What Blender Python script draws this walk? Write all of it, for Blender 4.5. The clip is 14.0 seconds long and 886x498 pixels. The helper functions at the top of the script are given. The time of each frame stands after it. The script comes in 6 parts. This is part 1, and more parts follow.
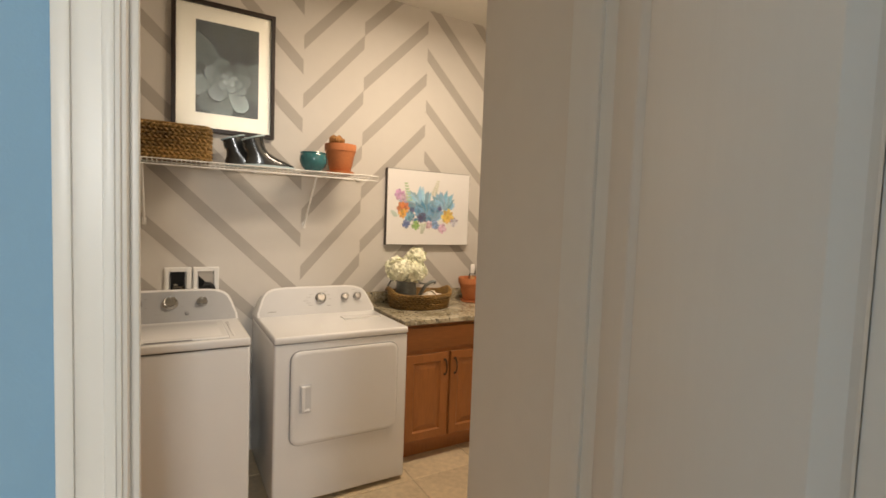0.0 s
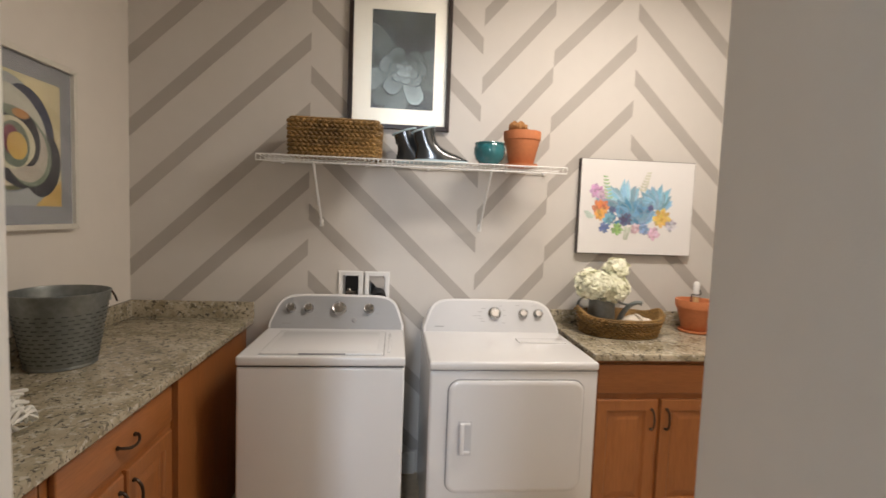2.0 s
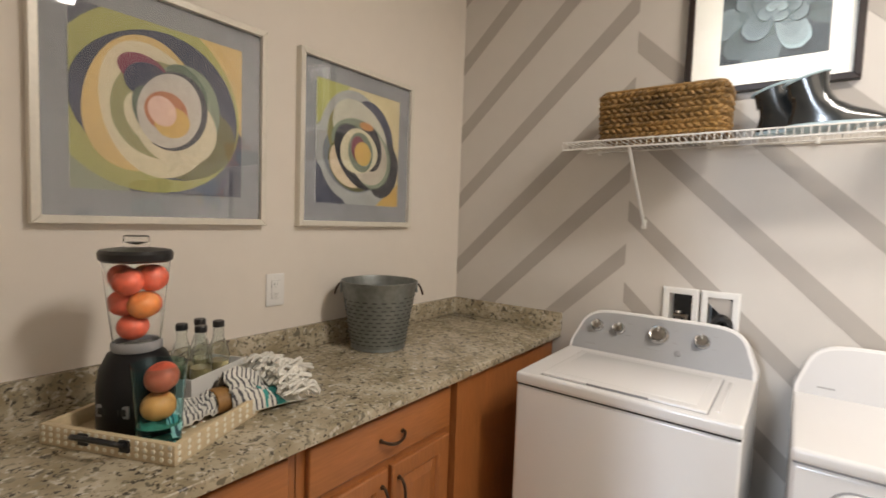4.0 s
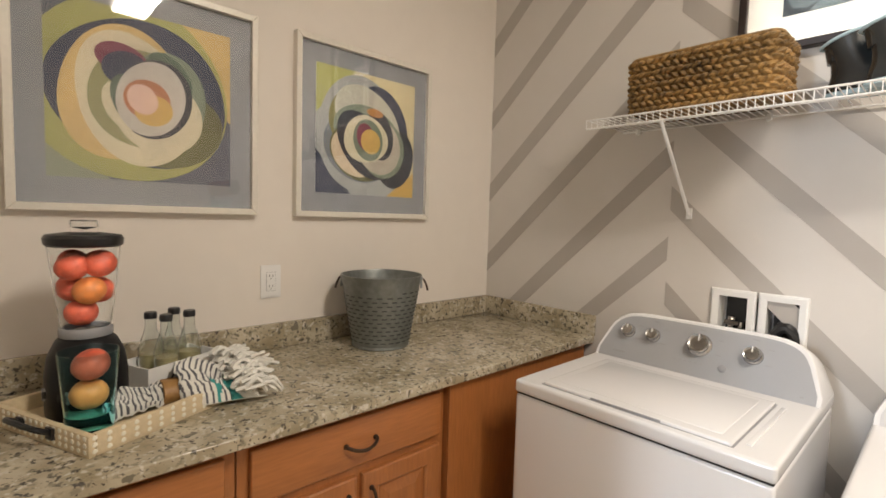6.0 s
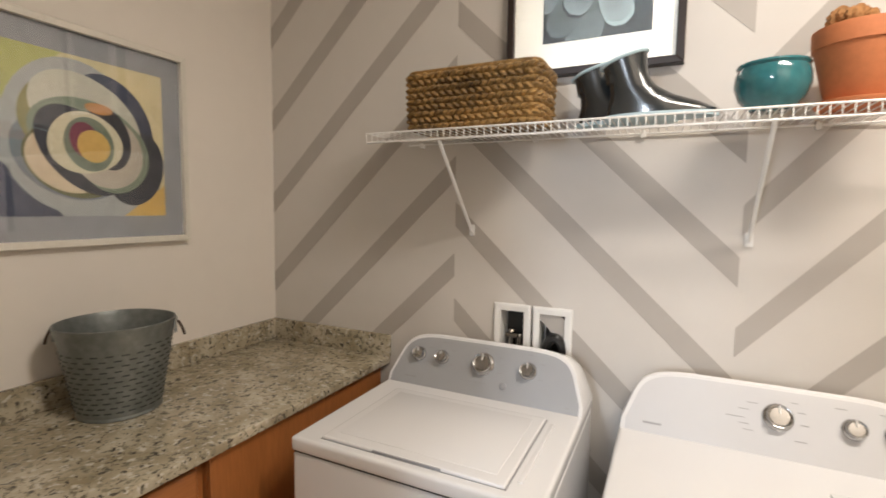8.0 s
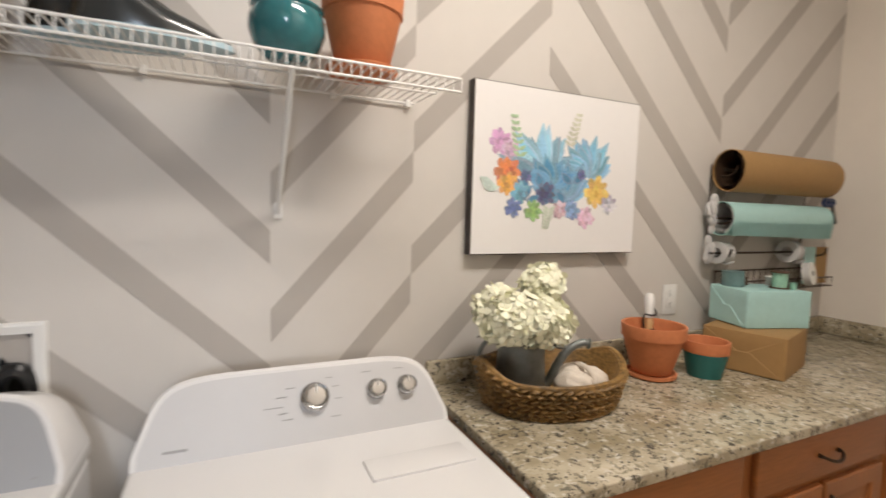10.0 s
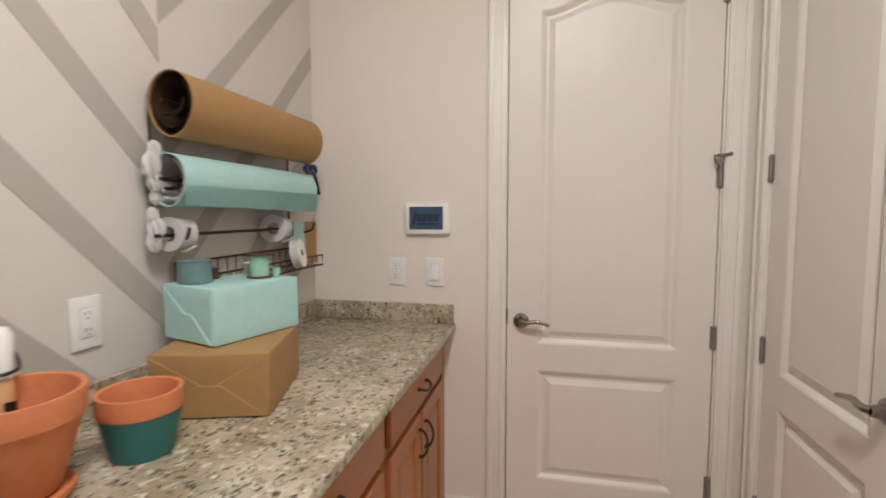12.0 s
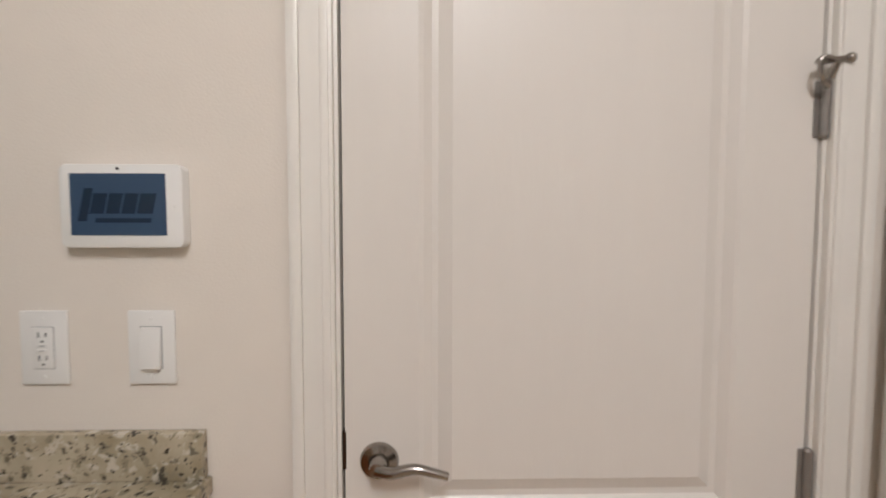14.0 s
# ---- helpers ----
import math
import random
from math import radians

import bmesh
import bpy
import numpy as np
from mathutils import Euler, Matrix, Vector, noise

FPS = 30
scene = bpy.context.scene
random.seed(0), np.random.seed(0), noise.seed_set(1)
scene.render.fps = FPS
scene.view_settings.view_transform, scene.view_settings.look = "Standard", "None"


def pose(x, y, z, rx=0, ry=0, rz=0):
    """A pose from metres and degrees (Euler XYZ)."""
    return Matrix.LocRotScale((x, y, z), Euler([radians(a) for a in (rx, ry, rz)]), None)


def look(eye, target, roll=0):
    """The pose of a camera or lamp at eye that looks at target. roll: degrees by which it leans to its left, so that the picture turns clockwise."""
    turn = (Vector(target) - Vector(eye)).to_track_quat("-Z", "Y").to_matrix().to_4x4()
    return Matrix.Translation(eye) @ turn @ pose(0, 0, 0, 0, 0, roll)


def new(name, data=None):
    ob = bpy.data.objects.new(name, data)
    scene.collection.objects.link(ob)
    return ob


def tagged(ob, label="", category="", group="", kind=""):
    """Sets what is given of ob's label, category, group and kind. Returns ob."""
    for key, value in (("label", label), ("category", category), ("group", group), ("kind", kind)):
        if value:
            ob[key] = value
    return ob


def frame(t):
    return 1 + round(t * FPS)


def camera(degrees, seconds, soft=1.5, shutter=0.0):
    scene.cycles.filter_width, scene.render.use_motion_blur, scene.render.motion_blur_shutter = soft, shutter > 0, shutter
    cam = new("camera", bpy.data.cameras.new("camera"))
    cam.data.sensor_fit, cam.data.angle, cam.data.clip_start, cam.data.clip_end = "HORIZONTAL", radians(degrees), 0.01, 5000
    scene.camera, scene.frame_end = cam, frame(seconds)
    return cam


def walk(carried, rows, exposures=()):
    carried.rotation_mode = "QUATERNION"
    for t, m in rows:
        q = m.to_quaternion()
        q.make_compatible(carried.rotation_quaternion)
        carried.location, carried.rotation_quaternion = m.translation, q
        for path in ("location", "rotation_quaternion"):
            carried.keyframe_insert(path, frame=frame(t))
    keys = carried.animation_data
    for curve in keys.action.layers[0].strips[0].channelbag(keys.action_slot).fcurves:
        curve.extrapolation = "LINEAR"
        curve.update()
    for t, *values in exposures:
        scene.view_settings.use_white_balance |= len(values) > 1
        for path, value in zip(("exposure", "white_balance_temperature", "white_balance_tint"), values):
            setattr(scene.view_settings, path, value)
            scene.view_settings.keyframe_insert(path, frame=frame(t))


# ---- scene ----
cam = camera(86.3, 14.0, soft=1.6, shutter=0.3)
PATH = [
    (0, (1.133, -3.172, 1.521), (2.137, -1.447, 1.402), 2.1),
    (0.5, (1.181, -3.145, 1.513), (2.021, -1.333, 1.405), 1.8),
    (1, (1.266, -3.019, 1.514), (1.93, -1.135, 1.402), 1.9),
    (1.2, (1.307, -2.941, 1.511), (1.89, -1.031, 1.404), 1.8),
    (1.5, (1.363, -2.848, 1.516), (1.818, -0.904, 1.395), 2.0),
    (2, (1.43, -2.7, 1.516), (1.628, -0.714, 1.38), 2.1),
    (2.5, (1.521, -2.506, 1.499), (1.371, -0.515, 1.376), 1.9),
    (3, (1.529, -2.397, 1.47), (0.998, -0.472, 1.362), 2.1),
    (3.5, (1.531, -2.319, 1.469), (0.633, -0.537, 1.34), 2.2),
    (4, (1.565, -2.232, 1.452), (0.369, -0.634, 1.324), 2.0),
    (4.2, (1.592, -2.191, 1.444), (0.288, -0.68, 1.318), 1.9),
    (6.3, (1.713, -1.855, 1.42), (0.248, -0.499, 1.283), 1.7),
    (6.5, (1.72, -1.823, 1.443), (0.288, -0.434, 1.303), 1.7),
    (7, (1.706, -1.772, 1.468), (0.406, -0.256, 1.351), 1.4),
    (7.2, (1.71, -1.735, 1.482), (0.47, -0.171, 1.363), 1.4),
    (9.3, (1.667, -1.583, 1.591), (1.85, 0.396, 1.362), 1.3),
    (9.5, (1.686, -1.521, 1.532), (2.056, 0.436, 1.347), 1.6),
    (10, (1.773, -1.359, 1.467), (2.613, 0.449, 1.312), 1.6),
    (10.5, (1.886, -1.222, 1.409), (3.174, 0.302, 1.279), 0.9),
    (11, (2.028, -1.096, 1.394), (3.664, 0.048, 1.269), 0.8),
    (11.5, (2.291, -1.03, 1.352), (4.144, -0.286, 1.24), 0.2),
    (12, (2.567, -1.042, 1.386), (4.513, -0.608, 1.235), -0.1),
    (12.5, (2.839, -1.049, 1.356), (4.823, -0.82, 1.238), 0.1),
    (13, (3.141, -1.032, 1.337), (5.136, -0.955, 1.221), 0.1),
    (13.5, (3.463, -1.042, 1.352), (5.459, -1.035, 1.223), 0.1),
    (14, (3.765, -1.025, 1.34), (5.761, -1.071, 1.223), 0.1),
]
walk(cam, [(t, look(eye, target, roll)) for t, eye, target, roll in PATH], exposures=((0, -0.18, 8400, 12), (0.5, -0.16, 7700, 12), (1.5, -0.04, 7250, 12), (2.0, 0.0, 6700, 11), (2.5, 0.08, 6550, 10), (3, 0.12, 6550, 10), (4, 0.42, 6650, 10), (6.5, 0.54, 6800, 10), (7, 0.52, 6800, 10), (9.5, 0.0, 6550, 11), (10.5, -0.02, 6500, 10), (11, 0.08, 6350, 10), (11.5, 0.15, 6200, 10), (12.5, 0.38, 5950, 11), (13, 0.40, 5880, 11), (13.5, 0.42, 5880, 11), (14, 0.34, 5880, 11)))

# ---------------------------------------------------------------- light
world = bpy.data.worlds.new("sky")
scene.world = world
world.use_nodes = True
sky = world.node_tree.nodes.new("ShaderNodeTexSky")
sky.sky_type, sky.sun_disc = "NISHITA", False
sky.sun_elevation, sky.sun_rotation = radians(40), radians(200)
world.node_tree.links.new(sky.outputs[0], world.node_tree.nodes["Background"].inputs[0])
world.node_tree.nodes["Background"].inputs[1].default_value = 0.08


def area_lamp(name, m, sx, sy, watts, colour, shape="RECTANGLE"):
    lamp = bpy.data.lights.new(name, "AREA")
    lamp.shape, lamp.size, lamp.size_y = shape, sx, sy
    lamp.energy, lamp.color = watts, colour
    ob = new(name, lamp)
    ob.matrix_world = m
    return ob


CEIL = 3.06
LAMP_X, LAMP_Y = 2.54, -1.14
area_lamp("ceiling_lamp_glow", pose(LAMP_X, LAMP_Y, CEIL - 0.105), 0.84, 0.24, 35, (1.0, 0.93, 0.85))
area_lamp("window_daylight", pose(0.84, -6.98, 2.38, 90, 0, 0), 0.50, 0.95, 102, (0.74, 0.85, 1.0))
# fill lamp added to brighten the return wall; no window known there
area_lamp("side_window_daylight", pose(-1.18, -4.30, 1.50, 0, -90, 0), 1.7, 1.2, 13, (0.90, 0.94, 1.0))


# ---------------------------------------------------------------- materials
def mat(name, base, rough=0.5, metal=0.0, var=0.06, scale=9.0, bump=0.0, bscale=90.0, coat=0.0, spec=0.5, stretch=(1, 1, 1), random=0.0):
    m = bpy.data.materials.new(name)
    m.use_nodes = True
    n, l = m.node_tree.nodes, m.node_tree.links
    b = n["Principled BSDF"]
    b.inputs["Metallic"].default_value = metal
    b.inputs["Coat Weight"].default_value = coat
    b.inputs["Coat Roughness"].default_value = 0.12
    b.inputs["Specular IOR Level"].default_value = spec
    tc, mp = n.new("ShaderNodeTexCoord"), n.new("ShaderNodeMapping")
    mp.inputs["Scale"].default_value = stretch
    l.new(tc.outputs["Object"], mp.inputs[0])
    big, fine = n.new("ShaderNodeTexNoise"), n.new("ShaderNodeTexNoise")
    big.inputs["Scale"].default_value, fine.inputs["Scale"].default_value = scale * 0.3, scale * 4
    big.inputs["Detail"].default_value = 4
    l.new(mp.outputs[0], big.inputs[0]), l.new(mp.outputs[0], fine.inputs[0])
    add = n.new("ShaderNodeMath")
    add.operation = "ADD"
    l.new(big.outputs[0], add.inputs[0]), l.new(fine.outputs[0], add.inputs[1])
    last = add.outputs[0]
    if random:
        info, mul, add2 = n.new("ShaderNodeObjectInfo"), n.new("ShaderNodeMath"), n.new("ShaderNodeMath")
        mul.operation, add2.operation = "MULTIPLY_ADD", "ADD"
        mul.inputs[1].default_value, mul.inputs[2].default_value = random, -random / 2
        l.new(info.outputs["Random"], mul.inputs[0])
        l.new(last, add2.inputs[0]), l.new(mul.outputs[0], add2.inputs[1])
        last = add2.outputs[0]
    ramp = n.new("ShaderNodeMapRange")
    ramp.inputs[1].default_value, ramp.inputs[2].default_value = 0.6, 1.4
    l.new(last, ramp.inputs[0])
    mix = n.new("ShaderNodeMix")
    mix.data_type = "RGBA"
    mix.inputs[6].default_value = (*[c * (1 - var) for c in base], 1)
    mix.inputs[7].default_value = (*[min(1, c * (1 + var)) for c in base], 1)
    l.new(ramp.outputs[0], mix.inputs[0])
    l.new(mix.outputs[2], b.inputs["Base Color"])
    rr = n.new("ShaderNodeMapRange")
    rr.inputs[3].default_value, rr.inputs[4].default_value = rough * 0.85, min(1, rough * 1.15)
    l.new(big.outputs[0], rr.inputs[0])
    l.new(rr.outputs[0], b.inputs["Roughness"])
    if bump:
        bn, bp = n.new("ShaderNodeTexNoise"), n.new("ShaderNodeBump")
        bn.inputs["Scale"].default_value, bn.inputs["Detail"].default_value = bscale, 3
        bp.inputs["Strength"].default_value, bp.inputs["Distance"].default_value = bump, 0.004
        l.new(mp.outputs[0], bn.inputs[0]), l.new(bn.outputs[0], bp.inputs["Height"]), l.new(bp.outputs[0], b.inputs["Normal"])
    return m


def granite(name):
    m = bpy.data.materials.new(name)
    m.use_nodes = True
    n, l = m.node_tree.nodes, m.node_tree.links
    b = n["Principled BSDF"]
    b.inputs["Roughness"].default_value = 0.16
    tc = n.new("ShaderNodeTexCoord")
    warp = n.new("ShaderNodeTexNoise")
    warp.inputs["Scale"].default_value, warp.inputs["Detail"].default_value = 42, 3
    l.new(tc.outputs["Object"], warp.inputs[0])
    off = n.new("ShaderNodeVectorMath")
    off.operation = "MULTIPLY_ADD"
    off.inputs[1].default_value = (0.022, 0.022, 0.022)
    l.new(warp.outputs["Color"], off.inputs[0]), l.new(tc.outputs["Object"], off.inputs[2])
    last = None
    cloud = n.new("ShaderNodeTexNoise")
    cloud.inputs["Scale"].default_value, cloud.inputs["Detail"].default_value = 9, 5
    l.new(off.outputs[0], cloud.inputs[0])
    ramp = n.new("ShaderNodeValToRGB")
    e = ramp.color_ramp.elements
    e[0].position, e[0].color = 0.33, (0.29, 0.242, 0.155, 1)
    e[1].position, e[1].color = 0.68, (0.54, 0.475, 0.36, 1)
    l.new(cloud.outputs[0], ramp.inputs[0])
    last = ramp.outputs[0]
    for scale, cut, width, colour in ((50, 0.57, 0.09, (0.58, 0.53, 0.44)), (45, 0.575, 0.08, (0.27, 0.24, 0.17)), (62, 0.608, 0.05, (0.09, 0.08, 0.065)), (38, 0.628, 0.05, (0.17, 0.15, 0.11)), (100, 0.65, 0.04, (0.06, 0.05, 0.04))):
        sp = n.new("ShaderNodeTexNoise")
        sp.inputs["Scale"].default_value, sp.inputs["Detail"].default_value = scale, 2
        sh = n.new("ShaderNodeVectorMath")
        sh.operation = "ADD"
        sh.inputs[1].default_value = (scale * 1.7, scale * 0.3, 3.1)
        l.new(off.outputs[0], sh.inputs[0]), l.new(sh.outputs[0], sp.inputs[0])
        mr, mix = n.new("ShaderNodeMapRange"), n.new("ShaderNodeMix")
        mr.inputs[1].default_value, mr.inputs[2].default_value = cut, cut + width
        mix.data_type = "RGBA"
        mix.inputs[7].default_value = (*colour, 1)
        l.new(sp.outputs[0], mr.inputs[0]), l.new(mr.outputs[0], mix.inputs[0]), l.new(last, mix.inputs[6])
        last = mix.outputs[2]
    l.new(last, b.inputs["Base Color"])
    return m


def glass(name, colour=(1, 1, 1), rough=0.0, ior=1.45):
    m = bpy.data.materials.new(name)
    m.use_nodes = True
    b = m.node_tree.nodes["Principled BSDF"]
    b.inputs["Base Color"].default_value = (*colour, 1)
    b.inputs["Roughness"].default_value, b.inputs["IOR"].default_value = rough, ior
    b.inputs["Transmission Weight"].default_value = 1.0
    return m


def glow(name, colour, strength):
    m = bpy.data.materials.new(name)
    m.use_nodes = True
    b = m.node_tree.nodes["Principled BSDF"]
    b.inputs["Base Color"].default_value = (*colour, 1)
    b.inputs["Emission Color"].default_value = (*colour, 1)
    b.inputs["Emission Strength"].default_value = strength
    return m


# greige lifted, north wall dimmed: uneven room light put into the paint colours
WALL = mat("greige_wall_paint_lifted", (0.78, 0.722, 0.652), 0.75, var=0.02, scale=3, bump=0.12, bscale=260)
WALL_N = mat("pale_wall_paint_dimmed", (0.645, 0.61, 0.57), 0.7, var=0.02, scale=3, bump=0.12, bscale=260)
STRIPE = mat("grey_stripe_paint", (0.44, 0.405, 0.37), 0.65, var=0.03, scale=3, bump=0.12, bscale=260)
HALLP = mat("hall_blue_paint", (0.22, 0.40, 0.55), 0.75, var=0.02, scale=3, bump=0.12, bscale=260)
CEILM = mat("ceiling_paint", (0.80, 0.77, 0.72), 0.9, var=0.02, scale=3, bump=0.3, bscale=120)
TRIM = mat("white_trim_paint", (0.80, 0.77, 0.72), 0.35, var=0.015, scale=4, bump=0.05, bscale=40)
DOORM = mat("white_door_paint", (0.76, 0.72, 0.67), 0.38, var=0.02, scale=4, bump=0.10, bscale=70, stretch=(1, 1, 0.15))
TILE = mat("beige_stone_tile", (0.60, 0.48, 0.33), 0.35, var=0.22, scale=7, bump=0.08, bscale=30, random=0.25)
GROUT = mat("tile_grout", (0.42, 0.35, 0.26), 0.9, var=0.1, scale=20)
GRANITE = granite("speckled_granite")
WOOD = mat("honey_maple", (0.36, 0.132, 0.039), 0.38, var=0.20, scale=6, bump=0.05, bscale=60, stretch=(6, 6, 0.6), coat=0.15)
WOODH = mat("honey_maple_crossgrain", (0.36, 0.132, 0.039), 0.38, var=0.20, scale=6, bump=0.05, bscale=60, stretch=(0.6, 0.6, 6), coat=0.15)
WOODD = mat("dark_cabinet_shadow_line", (0.16, 0.06, 0.02), 0.6, var=0.1)
ENAMEL = mat("white_enamel", (0.78, 0.775, 0.78), 0.22, var=0.008, scale=2, coat=0.4)
# silver and white console faces, darkened in colour for shade on the tilt
PANELG = mat("shaded_silver_console", (0.40, 0.41, 0.43), 0.42, metal=0.25, var=0.02, scale=5)
PANELW = mat("shaded_white_console", (0.60, 0.60, 0.615), 0.42, var=0.01, scale=5)
CHROME = mat("chrome", (0.46, 0.455, 0.45), 0.22, metal=1.0, var=0.03)
PRINTG = mat("console_print", (0.36, 0.36, 0.37), 0.6, var=0.05)
HINGEM = mat("brushed_hinge_steel", (0.27, 0.25, 0.23), 0.5, metal=0.5, var=0.08)
NICKEL = mat("satin_nickel", (0.32, 0.295, 0.27), 0.20, metal=1.0, var=0.06)
BRONZE = mat("dark_bronze", (0.075, 0.05, 0.035), 0.35, metal=0.8, var=0.15)
BLACKP = mat("black_plastic", (0.012, 0.012, 0.013), 0.34, var=0.1)
DARK = mat("dark_gap", (0.03, 0.028, 0.026), 0.8, var=0.1)
GREYP = mat("grey_print", (0.30, 0.30, 0.31), 0.6, var=0.05)
WHITEP = mat("white_plastic", (0.82, 0.81, 0.79), 0.35, var=0.01)
WIREW = mat("white_vinyl_wire", (0.80, 0.79, 0.77), 0.35, var=0.02)
DARKSLOT = mat("dark_pressed_steel", (0.07, 0.08, 0.08), 0.5, metal=0.5, var=0.2)
BUCKETM = mat("aged_galvanised_steel", (0.235, 0.252, 0.244), 0.42, metal=0.7, var=0.25, scale=12, bump=0.1, bscale=40)
GALV = mat("galvanised_steel", (0.30, 0.32, 0.32), 0.45, metal=0.7, var=0.22, scale=14, bump=0.1, bscale=40)
SEAGRASS = mat("woven_seagrass", (0.25, 0.142, 0.044), 0.5, var=0.85, scale=15, bump=0.6, bscale=150, stretch=(1, 1, 2.2))
TERRA = mat("terracotta", (0.56, 0.19, 0.075), 0.75, var=0.10, scale=16, bump=0.15, bscale=120)
TEALG = mat("teal_glaze", (0.026, 0.15, 0.17), 0.12, var=0.2, scale=14, coat=0.5)
TEALP = mat("teal_paint", (0.022, 0.145, 0.135), 0.5, var=0.08, scale=14)
KRAFT = mat("kraft_paper", (0.345, 0.20, 0.076), 0.7, var=0.06, scale=12, bump=0.12, bscale=50)
# darker kraft: the shade inside the roll is put into its colour
KRAFTIN = mat("kraft_paper_inside_shaded", (0.10, 0.055, 0.03), 0.8, var=0.1)
AQUA = mat("aqua_paper", (0.40, 0.63, 0.61), 0.55, var=0.05, scale=16, bump=0.25, bscale=30)
WHITEPAPER = mat("white_paper", (0.80, 0.79, 0.76), 0.8, var=0.02)
CREAM = mat("cream_cloth", (0.72, 0.64, 0.55), 0.9, var=0.06, scale=30, bump=0.5, bscale=200)
BOOT = mat("glossy_black_rubber", (0.024, 0.028, 0.030), 0.20, var=0.1, coat=0.6)
BOOTSOLE = mat("pale_blue_rubber", (0.42, 0.55, 0.60), 0.5, var=0.05)
BROWNDRY = mat("dried_cactus", (0.36, 0.17, 0.06), 0.9, var=0.3, scale=40, bump=0.6, bscale=120)
PETAL = mat("ivory_petal", (0.91, 0.90, 0.71), 0.7, var=0.06, scale=25)
LEAF = mat("dark_leaf", (0.035, 0.05, 0.025), 0.6, var=0.2)
PEACH = mat("peach_skin", (0.75, 0.13, 0.07), 0.5, var=0.5, scale=14)
ORANGE = mat("apricot_skin", (0.78, 0.26, 0.07), 0.5, var=0.35, scale=14)
GLASS = glass("clear_glass")
JARG = glass("blender_jar_plastic", (0.97, 0.98, 0.98), 0.02, 1.2)
TEALGLASS = glass("teal_tinted_glass", (0.66, 0.90, 0.92), 0.0, 1.15)
TEALBASE = glass("teal_glass_base", (0.20, 0.70, 0.76), 0.0, 1.2)
BOTTLEG = glass("bottle_glass", (0.9, 0.93, 0.92), 0.0, 1.3)
TRAYM = mat("whitewashed_tray", (0.62, 0.50, 0.32), 0.6, var=0.12, scale=20, bump=0.2, bscale=80)
BEAD = mat("bone_inlay", (0.82, 0.78, 0.66), 0.4, var=0.05)
LEATHER = mat("tan_leather_ring", (0.34, 0.18, 0.06), 0.5, var=0.25, scale=30)
FRAMEW = mat("silver_white_frame", (0.74, 0.70, 0.62), 0.4, metal=0.15, var=0.05, scale=20)
FRAMEB = mat("espresso_frame", (0.022, 0.012, 0.009), 0.35, var=0.2, scale=20)
MATB = mat("blue_grey_mount", (0.19, 0.192, 0.202), 0.8, var=0.02)
MATW = mat("ivory_mount", (0.80, 0.77, 0.68), 0.85, var=0.015)
CANVAS = mat("white_canvas", (0.82, 0.80, 0.79), 0.8, var=0.01, bump=0.15, bscale=600)
SCREEN = mat("blue_screen", (0.018, 0.032, 0.06), 0.15, var=0.05)
SCREENGLOW = glow("lit_blue_screen", (0.028, 0.056, 0.105), 0.13)
LAMPGLOW = glow("lamp_diffuser", (1.0, 0.9, 0.78), 2.5)
_paints = {}


def paint(r, g, b, wet=False):
    key = (r, g, b, wet)
    if key not in _paints:
        _paints[key] = mat("watercolour", key[:3], 0.85, var=0.34, scale=46) if wet else mat("ink", key[:3], 0.7, var=0.16, scale=26)
    return _paints[key]


# ---------------------------------------------------------------- mesh helpers
def thing(name, m, label, category, group="", kind=""):
    ob = new(name)
    ob.matrix_world = m
    ob.empty_display_size = 0.05
    return tagged(ob, label, category, group, kind)


def finish(name, bm, material, smooth=False):
    bmesh.ops.recalc_face_normals(bm, faces=bm.faces)
    me = bpy.data.meshes.new(name)
    bm.to_mesh(me)
    bm.free()
    for m in material if isinstance(material, (list, tuple)) else [material]:
        me.materials.append(m)
    if smooth:
        me.polygons.foreach_set("use_smooth", [True] * len(me.polygons))
        me.set_sharp_from_angle(angle=radians(38))
    return me


def part(name, bm, material, parent, label="", smooth=False, m=None):
    ob = new(name, finish(name, bm, material, smooth))
    ob.parent = parent
    if m is not None:
        ob.matrix_basis = m
    if label:
        ob["label"] = label
    return ob


def structure(name, bm, material, label, category="structure", smooth=False):
    return tagged(new(name, finish(name, bm, material, smooth)), label, category, kind="structure")


def box(x0, x1, y0, y1, z0, z1, bevel=0.0, bm=None, seg=2):
    own = bmesh.new()
    bmesh.ops.create_cube(own, size=1)
    for v in own.verts:
        v.co = ((x0 + x1) / 2 + v.co.x * (x1 - x0), (y0 + y1) / 2 + v.co.y * (y1 - y0), (z0 + z1) / 2 + v.co.z * (z1 - z0))
    if bevel:
        bmesh.ops.bevel(own, geom=own.edges[:], offset=bevel, segments=seg, affect="EDGES", profile=0.6)
    return merge(bm, own)


def merge(bm, own, m=None):
    if m is not None:
        own.transform(m)
    if bm is None:
        return own
    me = bpy.data.meshes.new("tmp")
    own.to_mesh(me)
    own.free()
    bm.from_mesh(me)
    bpy.data.meshes.remove(me)
    return bm


def lathe(profile, seg=32, bm=None, sx=1.0, sy=1.0, cap=True):
    own = bmesh.new()
    rings = []
    for r, z in profile:
        rings.append([own.verts.new((r * sx * math.cos(2 * math.pi * i / seg), r * sy * math.sin(2 * math.pi * i / seg), z)) for i in range(seg)])
    for a, b in zip(rings, rings[1:]):
        for i in range(seg):
            own.faces.new((a[i], a[(i + 1) % seg], b[(i + 1) % seg], b[i]))
    if cap:
        own.faces.new(rings[0])
        own.faces.new(rings[-1])
    return merge(bm, own)


